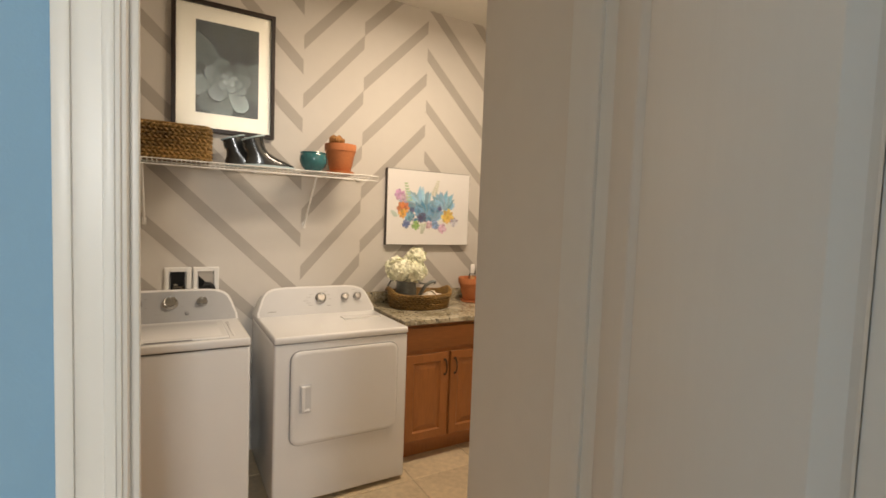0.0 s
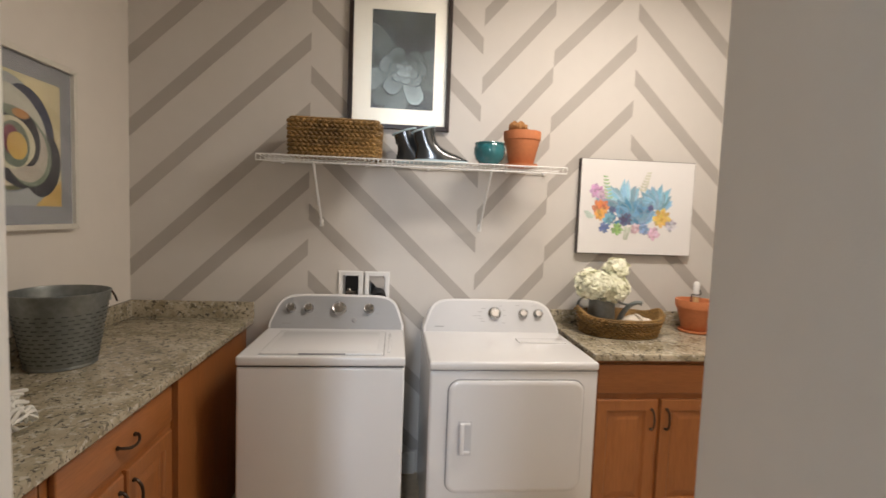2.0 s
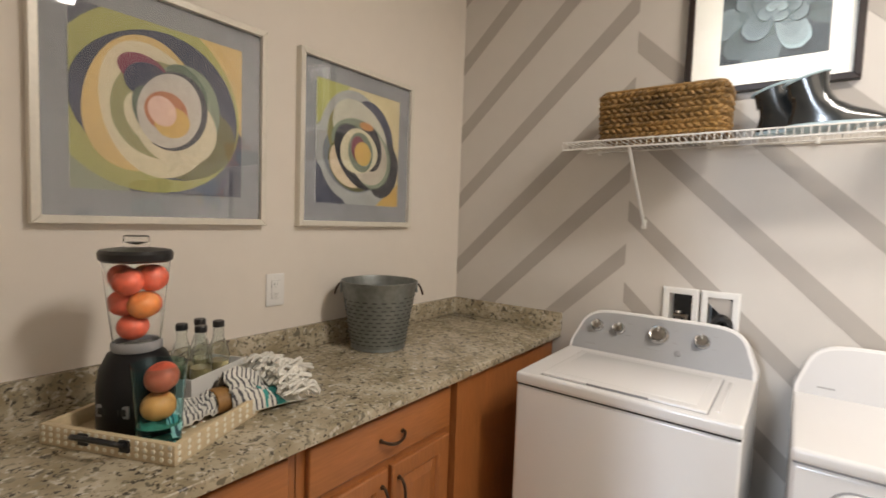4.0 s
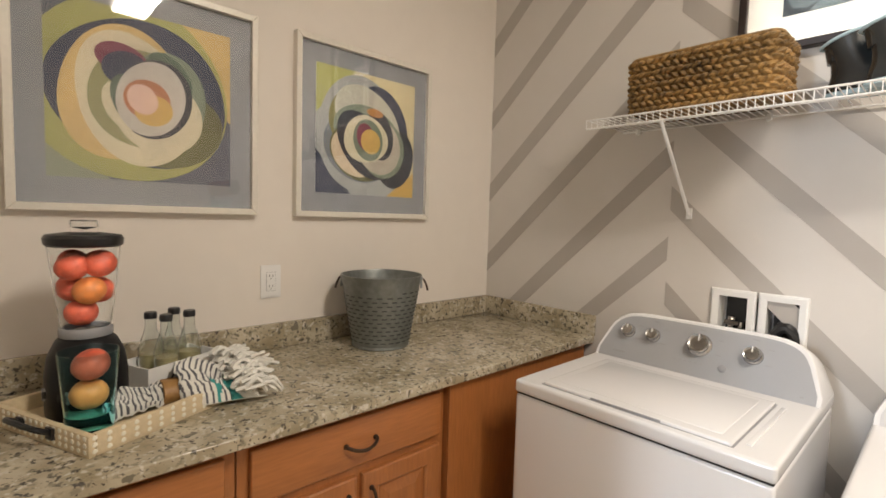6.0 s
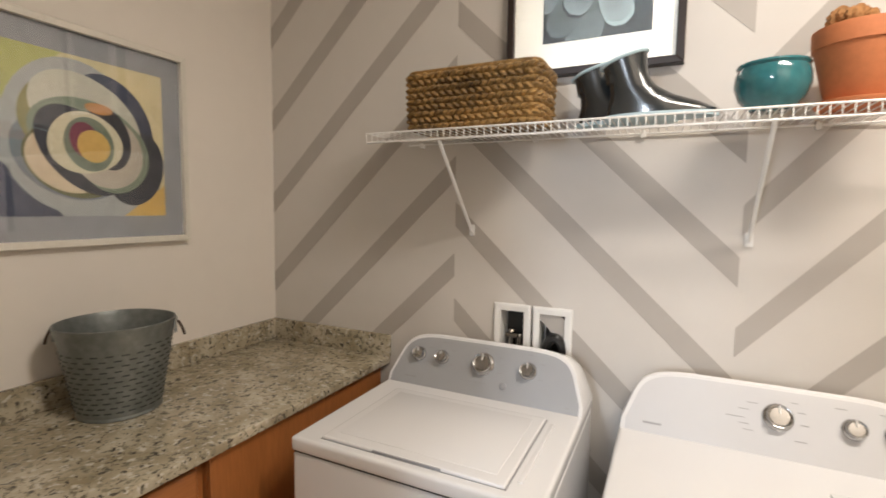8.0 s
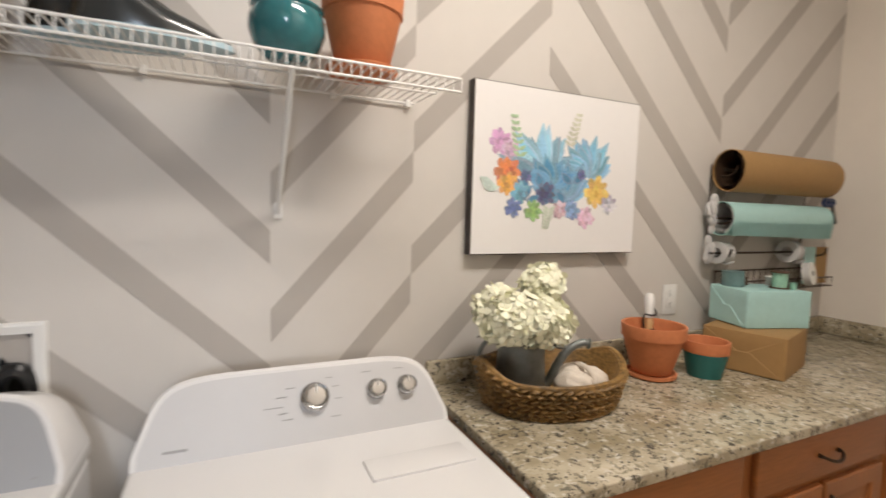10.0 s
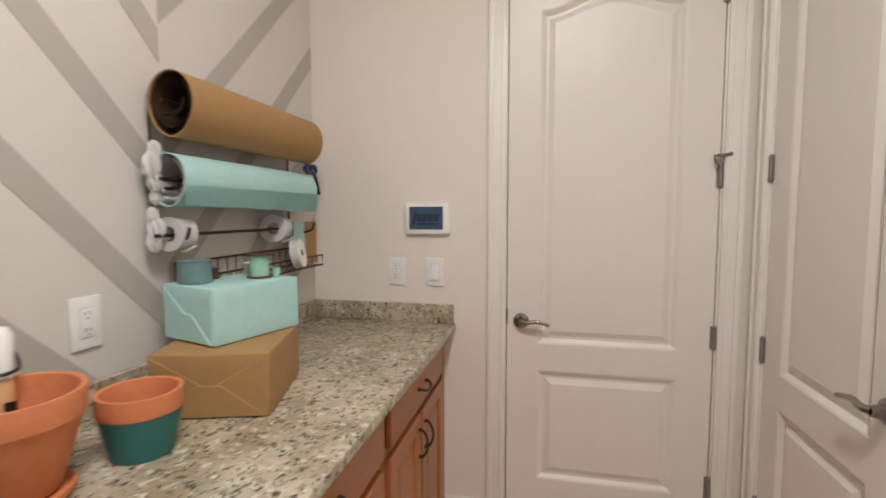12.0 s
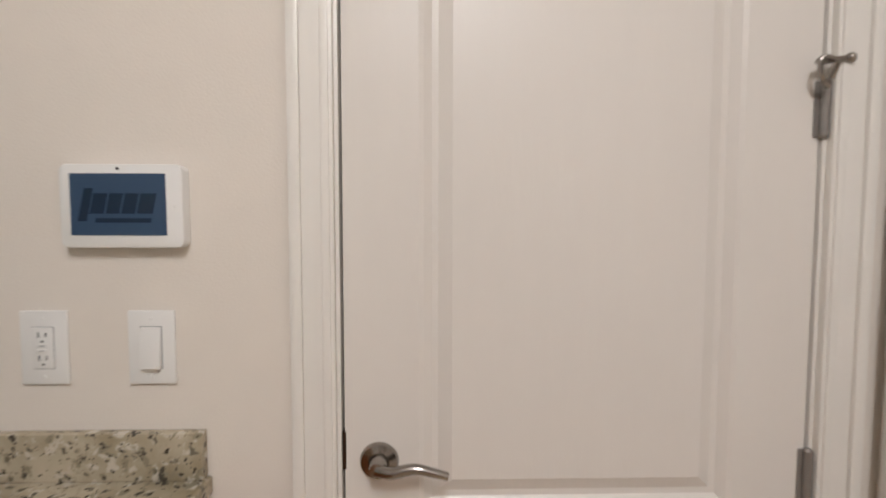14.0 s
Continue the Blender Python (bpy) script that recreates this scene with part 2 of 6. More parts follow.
def tube(pts, r, seg=8, bm=None, radii=None):
    own = bmesh.new()
    pts = [Vector(p) for p in pts]
    rings = []
    up = None
    for i, p in enumerate(pts):
        d = (pts[min(i + 1, len(pts) - 1)] - pts[max(i - 1, 0)]).normalized()
        if up is None:
            up = d.orthogonal().normalized()
        up = (up - d * up.dot(d)).normalized()
        side = d.cross(up)
        rr = radii[i] if radii else r
        rings.append([own.verts.new(p + rr * (math.cos(2 * math.pi * k / seg) * up + math.sin(2 * math.pi * k / seg) * side)) for k in range(seg)])
    for a, b in zip(rings, rings[1:]):
        for k in range(seg):
            own.faces.new((a[k], a[(k + 1) % seg], b[(k + 1) % seg], b[k]))
    own.faces.new(rings[0])
    own.faces.new(rings[-1])
    return merge(bm, own)


def curve(points, n=8):
    """A smooth line through points."""
    out = []
    p = [Vector(q) for q in points]
    for i in range(len(p) - 1):
        a, b, c, d = p[max(i - 1, 0)], p[i], p[i + 1], p[min(i + 2, len(p) - 1)]
        for k in range(n):
            t = k / n
            out.append(0.5 * ((2 * b) + (c - a) * t + (2 * a - 5 * b + 4 * c - d) * t * t + (3 * b - a - 3 * c + d) * t ** 3))
    return out + [p[-1]]


def loft(loops, bm=None, close=(True, True)):
    """Skins loops of equal length, given as lists of points."""
    own = bmesh.new()
    rings = [[own.verts.new(q) for q in loop] for loop in loops]
    n = len(rings[0])
    for a, b in zip(rings, rings[1:]):
        for i in range(n):
            own.faces.new((a[i], a[(i + 1) % n], b[(i + 1) % n], b[i]))
    if close[0]:
        own.faces.new(rings[0])
    if close[1]:
        own.faces.new(rings[-1])
    return merge(bm, own)


def inset(poly, d):
    """A closed outline in the plane, moved inwards by d."""
    out = []
    area = sum(a[0] * b[1] - b[0] * a[1] for a, b in zip(poly, poly[1:] + poly[:1]))
    s = 1 if area > 0 else -1
    n = len(poly)
    for i in range(n):
        p, q, r = Vector(poly[i - 1]), Vector(poly[i]), Vector(poly[(i + 1) % n])
        u, v = (q - p).normalized(), (r - q).normalized()
        nu, nv = Vector((-u.y, u.x)) * s, Vector((-v.y, v.x)) * s
        k = nu + nv
        k = k / max(0.2, k.dot(nu))
        out.append(tuple(q + k * d))
    return out


def ball(r, centre, bm=None, squash=1.0, sub=2):
    own = bmesh.new()
    bmesh.ops.create_icosphere(own, subdivisions=sub, radius=r)
    for v in own.verts:
        v.co = Vector(centre) + Vector((v.co.x, v.co.y, v.co.z * squash))
    return merge(bm, own)


# ---------------------------------------------------------------- the plan
E_X, S_Y, ENT_Y, HALL_Y = 4.545, -1.80, -2.25, -2.385
OPEN_L, OPEN_R, RET_X, DOOR_H = 1.084, 2.04, 2.071, 2.40

# north wall, open at the washer's outlet box
BX0, BX1, BZ0, BZ1 = 1.118, 1.392, 0.985, 1.182
b = box(-0.12, BX0, 0, 0.12, 0, CEIL)
box(BX1, E_X + 0.12, 0, 0.12, 0, CEIL, bm=b)
box(BX0, BX1, 0, 0.12, 0, BZ0, bm=b)
box(BX0, BX1, 0, 0.12, BZ1, CEIL, bm=b)
box(BX0, BX1, 0.09, 0.12, BZ0, BZ1, bm=b)
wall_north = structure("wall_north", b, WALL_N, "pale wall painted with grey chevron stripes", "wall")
structure("wall_west", box(-0.12, 0, ENT_Y - 0.135, 0, 0, CEIL), WALL, "plain greige painted drywall side wall", "wall")


def wall_with_door(name, m, length, d0, d1, thick, material, label):
    """A wall along x from 0 to length, its face at y 0, with a door opening from d0 to d1."""
    w = box(0, d0, 0, thick, 0, CEIL)
    box(d1, length, 0, thick, 0, CEIL, bm=w)
    box(d0, d1, 0, thick, DOOR_H + 0.019, CEIL, bm=w)
    w.transform(m)
    return structure(name, w, material, label, "wall")


# local x runs along the wall, local y away from the room
wall_with_door("wall_east", pose(E_X, 0, 0, 0, 0, -90), 1.92, 0.854, 1.692, 0.12, WALL, "plain greige painted wall around a closed door")
wall_with_door("wall_south", pose(E_X, S_Y, 0, 0, 0, 180), E_X - RET_X, 0.083, 0.831, 0.12, WALL, "plain greige painted wall with a closet door")
structure("wall_return", box(RET_X, RET_X + 0.12, ENT_Y, S_Y - 0.12, 0, CEIL), WALL, "short greige return wall beside the entrance", "wall")
b = box(0, OPEN_L - 0.019, HALL_Y + 0.004, ENT_Y, 0, CEIL)
box(OPEN_R + 0.019, 3.2, HALL_Y + 0.004, ENT_Y, 0, CEIL, bm=b)
box(OPEN_L - 0.019, OPEN_R + 0.019, HALL_Y + 0.004, ENT_Y, DOOR_H + 0.019, CEIL, bm=b)
structure("wall_entrance", b, WALL, "greige wall with the entrance opening", "wall")
b = box(-1.2, OPEN_L - 0.019, HALL_Y - 0.01, HALL_Y, 0, CEIL)
box(OPEN_L - 0.019, OPEN_R + 0.019, HALL_Y - 0.01, HALL_Y, DOOR_H + 0.019, CEIL, bm=b)
structure("wall_hall", b, HALLP, "pale blue painted hallway wall", "wall")
structure("wall_hall_east", box(OPEN_R + 0.019, 3.2, HALL_Y - 0.01, HALL_Y, 0, CEIL), WALL, "greige painted hallway wall behind the open door", "wall")
# the unseen rest of the hall: tall end window, added side opening for fill
HALL_S = -7.0
b = box(-1.32, -1.2, HALL_S, -5.0, 0, CEIL)
box(-1.32, -1.2, -3.6, HALL_Y - 0.01, 0, CEIL, bm=b)
box(-1.32, -1.2, -5.0, -3.6, 0, 0.6, bm=b)
box(-1.32, -1.2, -5.0, -3.6, 2.4, CEIL, bm=b)
box(-1.32, 0.40, HALL_S - 0.12, HALL_S, 0, CEIL, bm=b)
box(1.28, 3.32, HALL_S - 0.12, HALL_S, 0, CEIL, bm=b)
box(0.40, 1.28, HALL_S - 0.12, HALL_S, 0, 0.45, bm=b)
box(0.40, 1.28, HALL_S - 0.12, HALL_S, 2.90, CEIL, bm=b)
structure("wall_hall_back", b, HALLP, "plain pale painted hallway walls", "wall")
structure("wall_hall_side", box(3.2, 3.32, HALL_S, ENT_Y, 0, CEIL), WALL, "plain greige painted hallway side wall", "wall")
structure("ceiling", box(-1.32, E_X + 0.12, HALL_S - 0.12, 0.12, CEIL, CEIL + 0.1), CEILM, "flat white painted ceiling", "ceiling")
floor = structure("floor", box(-1.32, E_X + 0.12, HALL_S - 0.12, 0.12, -0.1, -0.004), GROUT, "beige stone tile floor with grout joints", "floor")


# chevron stripes: x from, x to, height of the band's upper edge at the start, rise per metre
def stripes():
    regions = ((0.0, 0.942, 1.227, 0.945), (0.942, 1.888, 1.191, -0.962), (1.888, 2.298, 1.188, 1.13), (2.298, 2.788, 1.364, 1.02), (2.788, 3.69, 2.039, -1.0), (3.69, E_X, 1.992, 1.03))
    step, thick = 0.374, 0.093
    for x0, x1, z0, rise in regions:
        x1 -= 0.002
        z = z0 - step * 8
        while z < CEIL + 1.2:
            pts = [(x0, z), (x1, z + rise * (x1 - x0)), (x1, z + rise * (x1 - x0) - thick), (x0, z - thick)]
            # keep the band between the floor and the ceiling
            for lim, keep in ((0.14, 1), (CEIL, -1)):
                out = []
                for p, q in zip(pts, pts[1:] + pts[:1]):
                    a, c = (p[1] - lim) * keep, (q[1] - lim) * keep
                    if a >= 0:
                        out.append(p)
                    if a * c < 0:
                        t = a / (a - c)
                        out.append((p[0] + (q[0] - p[0]) * t, lim))
                pts = out
                if len(pts) < 3:
                    break
            if len(pts) >= 3:
                own = loft([[(p[0], -0.0015, p[1]) for p in pts], [(p[0], 0.0, p[1]) for p in pts]], close=(True, False))
                part("painted_stripe", own, STRIPE, wall_north)
            z += step


# ---------------------------------------------------------------- trim and doors
def casing(name, m, width, label, side=1):
    """Door casing round an opening from x 0 to width, standing out towards local -y."""
    t = thing(name, m, label, "door casing", kind="structure")
    w = 0.071
    for x0, s in ((-0.006, -1), (width + 0.006, 1)):
        g = box(min(x0, x0 + s * w), max(x0, x0 + s * w), -0.016, 0, 0, DOOR_H + w + 0.006, 0.003)
        box(min(x0 + s * w * 0.72, x0 + s * w), max(x0 + s * w * 0.72, x0 + s * w), -0.024, -0.014, 0, DOOR_H + w, 0.004, bm=g)
        box(min(x0 + s * 0.006, x0 + s * 0.02), max(x0 + s * 0.006, x0 + s * 0.02), -0.020, -0.014, 0, DOOR_H + 0.02, 0.003, bm=g)
        part("casing_leg", g, TRIM, t, smooth=True)
    g = box(-0.005, width + 0.005, -0.016, 0, DOOR_H + 0.006, DOOR_H + w + 0.006, 0.003)
    box(-0.005, width + 0.005, -0.024, -0.014, DOOR_H + w * 0.72, DOOR_H + w + 0.006, 0.004, bm=g)
    part("casing_head", g, TRIM, t, smooth=True)
    return t


def jamb(name, m, width, depth, label, stop=0.05):
    t = thing(name, m, label, "door frame", kind="structure")
    for x0, x1, s in ((-0.019, 0.0, 1), (width, width + 0.019, -1)):
        g = box(x0, x1, -0.002, depth + 0.002, 0, DOOR_H + 0.019, 0.002)
        if stop:
            e = x1 if s > 0 else x0
            box(min(e - s * 0.001, e + s * 0.012), max(e - s * 0.001, e + s * 0.012), stop, stop + 0.035, 0, DOOR_H - 0.012, 0.003, bm=g)
        part("jamb_leg", g, TRIM, t, smooth=True)
    part("jamb_head", box(0.001, width - 0.001, -0.002, depth + 0.002, DOOR_H, DOOR_H + 0.019, 0.002), TRIM, t)
    return t


def door_leaf(t, W, H, both=False, stile=0.125):
    """A two-panel moulded leaf with an arched upper panel, hinged at x 0, its face towards local -y, 35 mm thick."""
    th = 0.035
    g = box(0, W, 0.013, th - (0.013 if both else 0), 0.008, H)
    sx0, sx1 = stile, W - stile
    z_a, z_b, z_c, z_d = 0.255, 0.728, 0.842, H - 0.185
    arch = []
    for i in range(15):
        u = i / 14
        lift = 0.060 * (0.5 - 0.5 * math.cos(2 * math.pi * min(1, max(0, (u - 0.05) / 0.9)))) ** 0.8
        arch.append((sx1 + (sx0 - sx1) * u, z_d + lift))
    for face in ((-1, 1) if both else (-1,)):
        def put(loops, close=(True, True)):
            if face > 0:
                loops = [[(x, th - y, z) for x, y, z in lo] for lo in loops]
            loft(loops, g, close)

        def slab(poly):
            put([[(x, 0.0, z) for x, z in poly], [(x, 0.0132, z) for x, z in poly]])
        for a0, a1, c0, c1 in ((0, sx0, 0.008, H), (sx1, W, 0.008, H), (sx0, sx1, 0.008, z_a), (sx0, sx1, z_b, z_c)):
            slab([(a0, c0), (a1, c0), (a1, c1), (a0, c1)])
        slab([(sx0, H), (sx1, H)] + [(sx1, z_d)] + arch[1:-1] + [(sx0, z_d)])
        for outline in ([(sx0, z_a), (sx1, z_a), (sx1, z_b), (sx0, z_b)], [(sx0, z_c), (sx1, z_c)] + arch):
            i1, i2, i3 = inset(outline, 0.022), inset(outline, 0.032), inset(outline, 0.056)
            put([[(x, -0.001, z) for x, z in outline], [(x, 0.002, z) for x, z in inset(outline, 0.008)], [(x, 0.0128, z) for x, z in i1]], (False, False))
            put([[(x, 0.0132, z) for x, z in i2], [(x, 0.003, z) for x, z in i3]], (False, True))
    leaf = part("door_leaf", g, DOORM, t)
    return leaf


def lever(t, x, z, way, y=0.0, out=-1):
    """A round rose and a curved lever on a leaf's face at y; way is the direction in x in which the lever points."""
    rose = lathe([(0.0, 0.0), (0.031, 0.0), (0.033, 0.004), (0.030, 0.010), (0.018, 0.014), (0.013, 0.040), (0.0, 0.041)], 28)
    h = part("handle", rose, NICKEL, t, "satin nickel lever handle", True, pose(x, y, z, 90 if out < 0 else -90))
    pts = curve([(0, 0, 0.035), (way * 0.025, 0, 0.044), (way * 0.06, 0.006, 0.044), (way * 0.09, 0.001, 0.046), (way * 0.115, -0.006, 0.046)], 6)
    n = len(pts)
    part("lever", tube(pts, 0.009, 10, radii=[0.011 - 0.005 * i / n for i in range(n)]), NICKEL, h, "", True)


def hinge(t, z, x=0.0, y=0.0):
    g = lathe([(0.0, -0.048), (0.004, -0.048), (0.0075, -0.043), (0.0075, 0.043), (0.004, 0.048), (0.0, 0.048)], 12)
    for k in (-0.026, -0.009, 0.009, 0.026):
        lathe([(0.0078, k - 0.001), (0.0082, k), (0.0078, k + 0.001)], 12, g, cap=False)
    box(-0.014, 0.014, 0.0025, 0.0052, -0.045, 0.045, bm=g)
    part("hinge", g, HINGEM, t, "satin nickel butt hinge", False, pose(x, y - 0.006, z))


# east door: closed, hinged at its southern edge
t = thing("door_1", pose(E_X + 0.002, -0.878, 0, 0, 0, -90), "closed white two-panel interior door with arched top panel", "door", kind="structure")
door_leaf(t, 0.79, DOOR_H - 0.025)
lever(t, 0.058, 0.936, 1)
for z in (0.30, 0.904, 2.20):
    hinge(t, z, 0.793)
part("latch_plate", box(-0.004, 0.002, -0.001, 0.02, 0.92, 0.985), BRONZE, t)
hinge(t, 1.526, 0.793)
g = tube(curve([(0.793, -0.018, 1.572), (0.79, -0.03, 1.595), (0.765, -0.03, 1.600), (0.768, -0.028, 1.572), (0.785, -0.02, 1.557)], 5), 0.004)
tube([(0.765, -0.022, 1.597), (0.815, -0.022, 1.602)], 0.0055, bm=g)
ball(0.009, (0.818, -0.022, 1.603), g)
part("door_guard", g, NICKEL, t, "hinge pin door stop", True)
casing("casing_east", pose(E_X, -0.873, 0, 0, 0, -90), 0.80, "white moulded door casing on the end wall")
jamb("jamb_east", pose(E_X, -0.873, 0, 0, 0, -90), 0.80, 0.12, "white painted frame of the closed door", 0.04)

# closet door in the south wall: closed, hinged beside the corner
t = thing("door_2", pose(4.44 - 0.003, S_Y - 0.002, 0, 0, 0, 180), "closed white two-panel closet door with lever handle", "door", kind="structure")
door_leaf(t, 0.698, DOOR_H - 0.025)
lever(t, 0.64, 0.935, -1)
for z in (0.30, 0.897, 1.540, 2.20):
    hinge(t, z, -0.002)
casing("casing_south", pose(4.443, S_Y, 0, 0, 0, 180), 0.71, "white moulded casing of the closet door")
jamb("jamb_south", pose(4.443, S_Y, 0, 0, 0, 180), 0.71, 0.12, "white painted frame of the closet door", 0.04)

# entrance: its door swung out into the hall
jamb("jamb_entrance", pose(OPEN_L, HALL_Y - 0.010, 0), OPEN_R - OPEN_L, ENT_Y - HALL_Y + 0.010, "white painted frame of the entrance opening", 0.045)
casing("casing_hall", pose(OPEN_L, HALL_Y - 0.010, 0), OPEN_R - OPEN_L, "white moulded casing on the hallway side")
casing("casing_room", pose(OPEN_R, ENT_Y, 0, 0, 0, 180), OPEN_R - OPEN_L, "white moulded casing on the room side")
t = thing("door_3", pose(OPEN_R - 0.022, HALL_Y - 0.022, 0, 0, 0, 180 + 55), "white two-panel entrance door standing open", "door", kind="structure")
door_leaf(t, 0.93, DOOR_H - 0.025, both=True, stile=0.165)
lever(t, 0.872, 0.955, -1)
lever(t, 0.872, 0.955, -1, 0.035, 1)
for z in (0.30, 0.945, 1.66, 2.20):
    hinge(t, z, -0.002, 0.04)


def baseboard(name, x0, x1, y0, y1):
    g = box(x0, x1, y0, y1, 0, 0.105, 0.002)
    cx, cy = (x1 - x0), (y1 - y0)
    if cx < cy:
        box(x0 + (0.006 if x0 > 3 else 0), x1 - (0 if x0 > 3 else 0.006), y0, y1, 0.103, 0.135, 0.004, bm=g)
    else:
        box(x0, x1, y0 + 0.0, y1 - 0.006, 0.103, 0.135, 0.004, bm=g)
    structure(name, g, TRIM, "white moulded wooden baseboard", "baseboard", True)


baseboard("baseboard_east", E_X - 0.016, E_X, -0.798, -0.61)
baseboard("baseboard_south", RET_X + 0.001, 3.655, S_Y, S_Y + 0.016)
structure("baseboard_return", box(RET_X - 0.016, RET_X, ENT_Y + 0.03, S_Y + 0.016, 0, 0.13, 0.004), TRIM, "white moulded wooden baseboard", "baseboard")
structure("baseboard_north", box(1.487, 1.574, -0.016, 0, 0, 0.13, 0.004), TRIM, "white moulded wooden baseboard", "baseboard")


# ---------------------------------------------------------------- cabinets and counters
def pull(parent, x, z, upright, name="handle"):
    """An arched pull, 100 mm long, on the face y 0, standing out towards -y."""
    h = 0.048
    pts = [(-h, 0.0), (-h, -0.012), (-h * 0.6, -0.026), (0, -0.031), (h * 0.6, -0.026), (h, -0.012), (h, 0.0)]
    p3 = [(0, y, a) if upright else (a, y, -0.012 * (1 - (a / h) ** 2)) for a, y in pts]
    c = curve(p3, 4)
    g = tube(c, 0.005, 8, radii=[0.0062 if i < 3 or i > len(c) - 4 else 0.0048 for i in range(len(c))])
    for s in (-h, h):
        ball(0.0085, (0, -0.003, s) if upright else (s, -0.003, 0), g, sub=1)
    part(name, g, BRONZE, parent, "dark bronze arched pull", True, pose(x, 0, z))


def cabinet(m, width, label, drawer_pull=True, height=0.882, depth=0.585):
    """A base unit: local x across, front at y 0 facing -y, floor at z 0."""
    t = thing("base_cabinet", m, label, "cabinet", "base cabinets")
    g = box(0, width, 0.022, depth, 0.105, height, 0.001)
    box(0, width, 0.09, depth, 0.0, 0.104, bm=g)
    part("body", g, WOOD, t)
    part("face_frame", box(0.001, width - 0.001, 0.019, 0.0225, 0.106, height - 0.001), WOOD, t)
    d = box(0.028, width - 0.028, 0.0, 0.019, height - 0.168, height - 0.028, 0.006, seg=3)
    dr = part("drawer_front", d, WOODH, t, smooth=True)
    if drawer_pull:
        pull(dr, width / 2, height - 0.098, False)
    half = width / 2
    for k in (0, 1):
        x0, x1 = (0.028, half - 0.010) if k == 0 else (half + 0.010, width - 0.028)
        z0, z1 = 0.135, height - 0.198
        w = 0.052
        o = [(x0, z0), (x1, z0), (x1, z1), (x0, z1)]
        i = inset(o, w)
        g = loft([[(x, 0.019, z) for x, z in o], [(x, 0.004, z) for x, z in o], [(x, 0.0, z) for x, z in inset(o, 0.004)], [(x, 0.0, z) for x, z in i],
                  [(x, 0.006, z) for x, z in inset(o, w + 0.006)], [(x, 0.011, z) for x, z in inset(o, w + 0.008)], [(x, 0.011, z) for x, z in inset(o, w + 0.016)],
                  [(x, 0.004, z) for x, z in inset(o, w + 0.045)]])
        dd = part("door", g, WOOD, t)
        pull(dd, (x1 - 0.028) if k == 0 else (x0 + 0.028), z1 - 0.095, True)
    return t


CT = 0.914
# west run, fronts facing east
F_W = 0.612
cabinet(pose(F_W, -1.520, 0, 0, 0, 90), 0.665, "honey maple base cabinet with bronze pulls")
cabinet(pose(F_W, -2.235, 0, 0, 0, 90), 0.712, "honey maple base cabinet beside the entrance")
t = thing("corner_filler_panel", pose(0, 0, 0), "plain honey maple filler panel beside the washer", "cabinet panel")
part("panel", box(0.02, F_W - 0.004, -0.853, -0.03, 0.0, 0.882, 0.002), WOOD, t)
part("stile", box(F_W - 0.0035, F_W + 0.008, -0.853, -0.03, 0.10, 0.881, 0.002), WOOD, t)
# north run, fronts facing south
for x0, w, dp, lab in ((2.365, 0.675, False, "honey maple base cabinet beside the dryer"), (3.042, 0.730, True, "honey maple base cabinet with bronze pulls"), (3.774, 0.722, True, "honey maple base cabinet near the end wall")):
    cabinet(pose(x0, -0.615, 0), w, lab, dp)
t = thing("cabinet_filler", pose(0, 0, 0), "narrow honey maple filler strip at the wall", "cabinet panel")
part("panel", box(4.498, E_X - 0.002, -0.606, -0.02, 0.0, 0.881, 0.002), WOOD, t)


def counter(name, x0, x1, y0, y1, label):
    g = box(x0, x1, y0, y1, CT - 0.031, CT, 0.005, seg=3)
    return tagged(new(name, finish(name, g, GRANITE, True)), label, "countertop")


counter("countertop", 0.001, 0.650, -2.248, -0.001, "speckled green-beige granite countertop on maple cabinets")
counter("countertop", 2.352, E_X - 0.001, -0.657, -0.001, "speckled beige granite countertop along the striped wall")
BS = CT + 0.092
for n_, dims, lab in (("backsplash", (0.001, 0.021, -2.248, -0.022), "low granite backsplash under the framed prints"), ("backsplash", (0.001, 0.655, -0.021, -0.0025), "low granite backsplash beside the washer"),
                      ("backsplash", (2.352, E_X - 0.022, -0.021, -0.0025), "low granite backsplash on the striped wall"), ("backsplash", (E_X - 0.021, E_X - 0.001, -0.650, -0.003), "low granite backsplash on the end wall")):
    tagged(new(n_, finish(n_, box(*dims, CT + 0.0005, BS - (0.012 if dims[0] > 2 else 0), 0.003), GRANITE, True)), lab, "backsplash", "granite backsplashes")


# ---------------------------------------------------------------- washer and dryer
def knob(parent, x, y, z, r, tilt, depth=0.026):
    g = lathe([(r * 1.14, 0.0), (r * 1.14, 0.003), (r * 1.06, 0.006), (r * 0.92, 0.009), (r * 0.95, depth * 0.72), (r * 0.97, depth * 0.90), (r * 0.92, depth), (r * 0.80, depth - 0.001), (r * 0.72, depth - 0.0035), (r * 0.3, depth - 0.003), (0.0005, depth - 0.003)], 32)
    k = part("knob", g, CHROME, parent, "chrome control knob", True, pose(x, y, z, 90 - tilt))
    part("pointer", box(-0.0012, 0.0012, r * 0.25, r * 0.90, depth - 0.0035, depth + 0.0012), WHITEP, k)
    return k


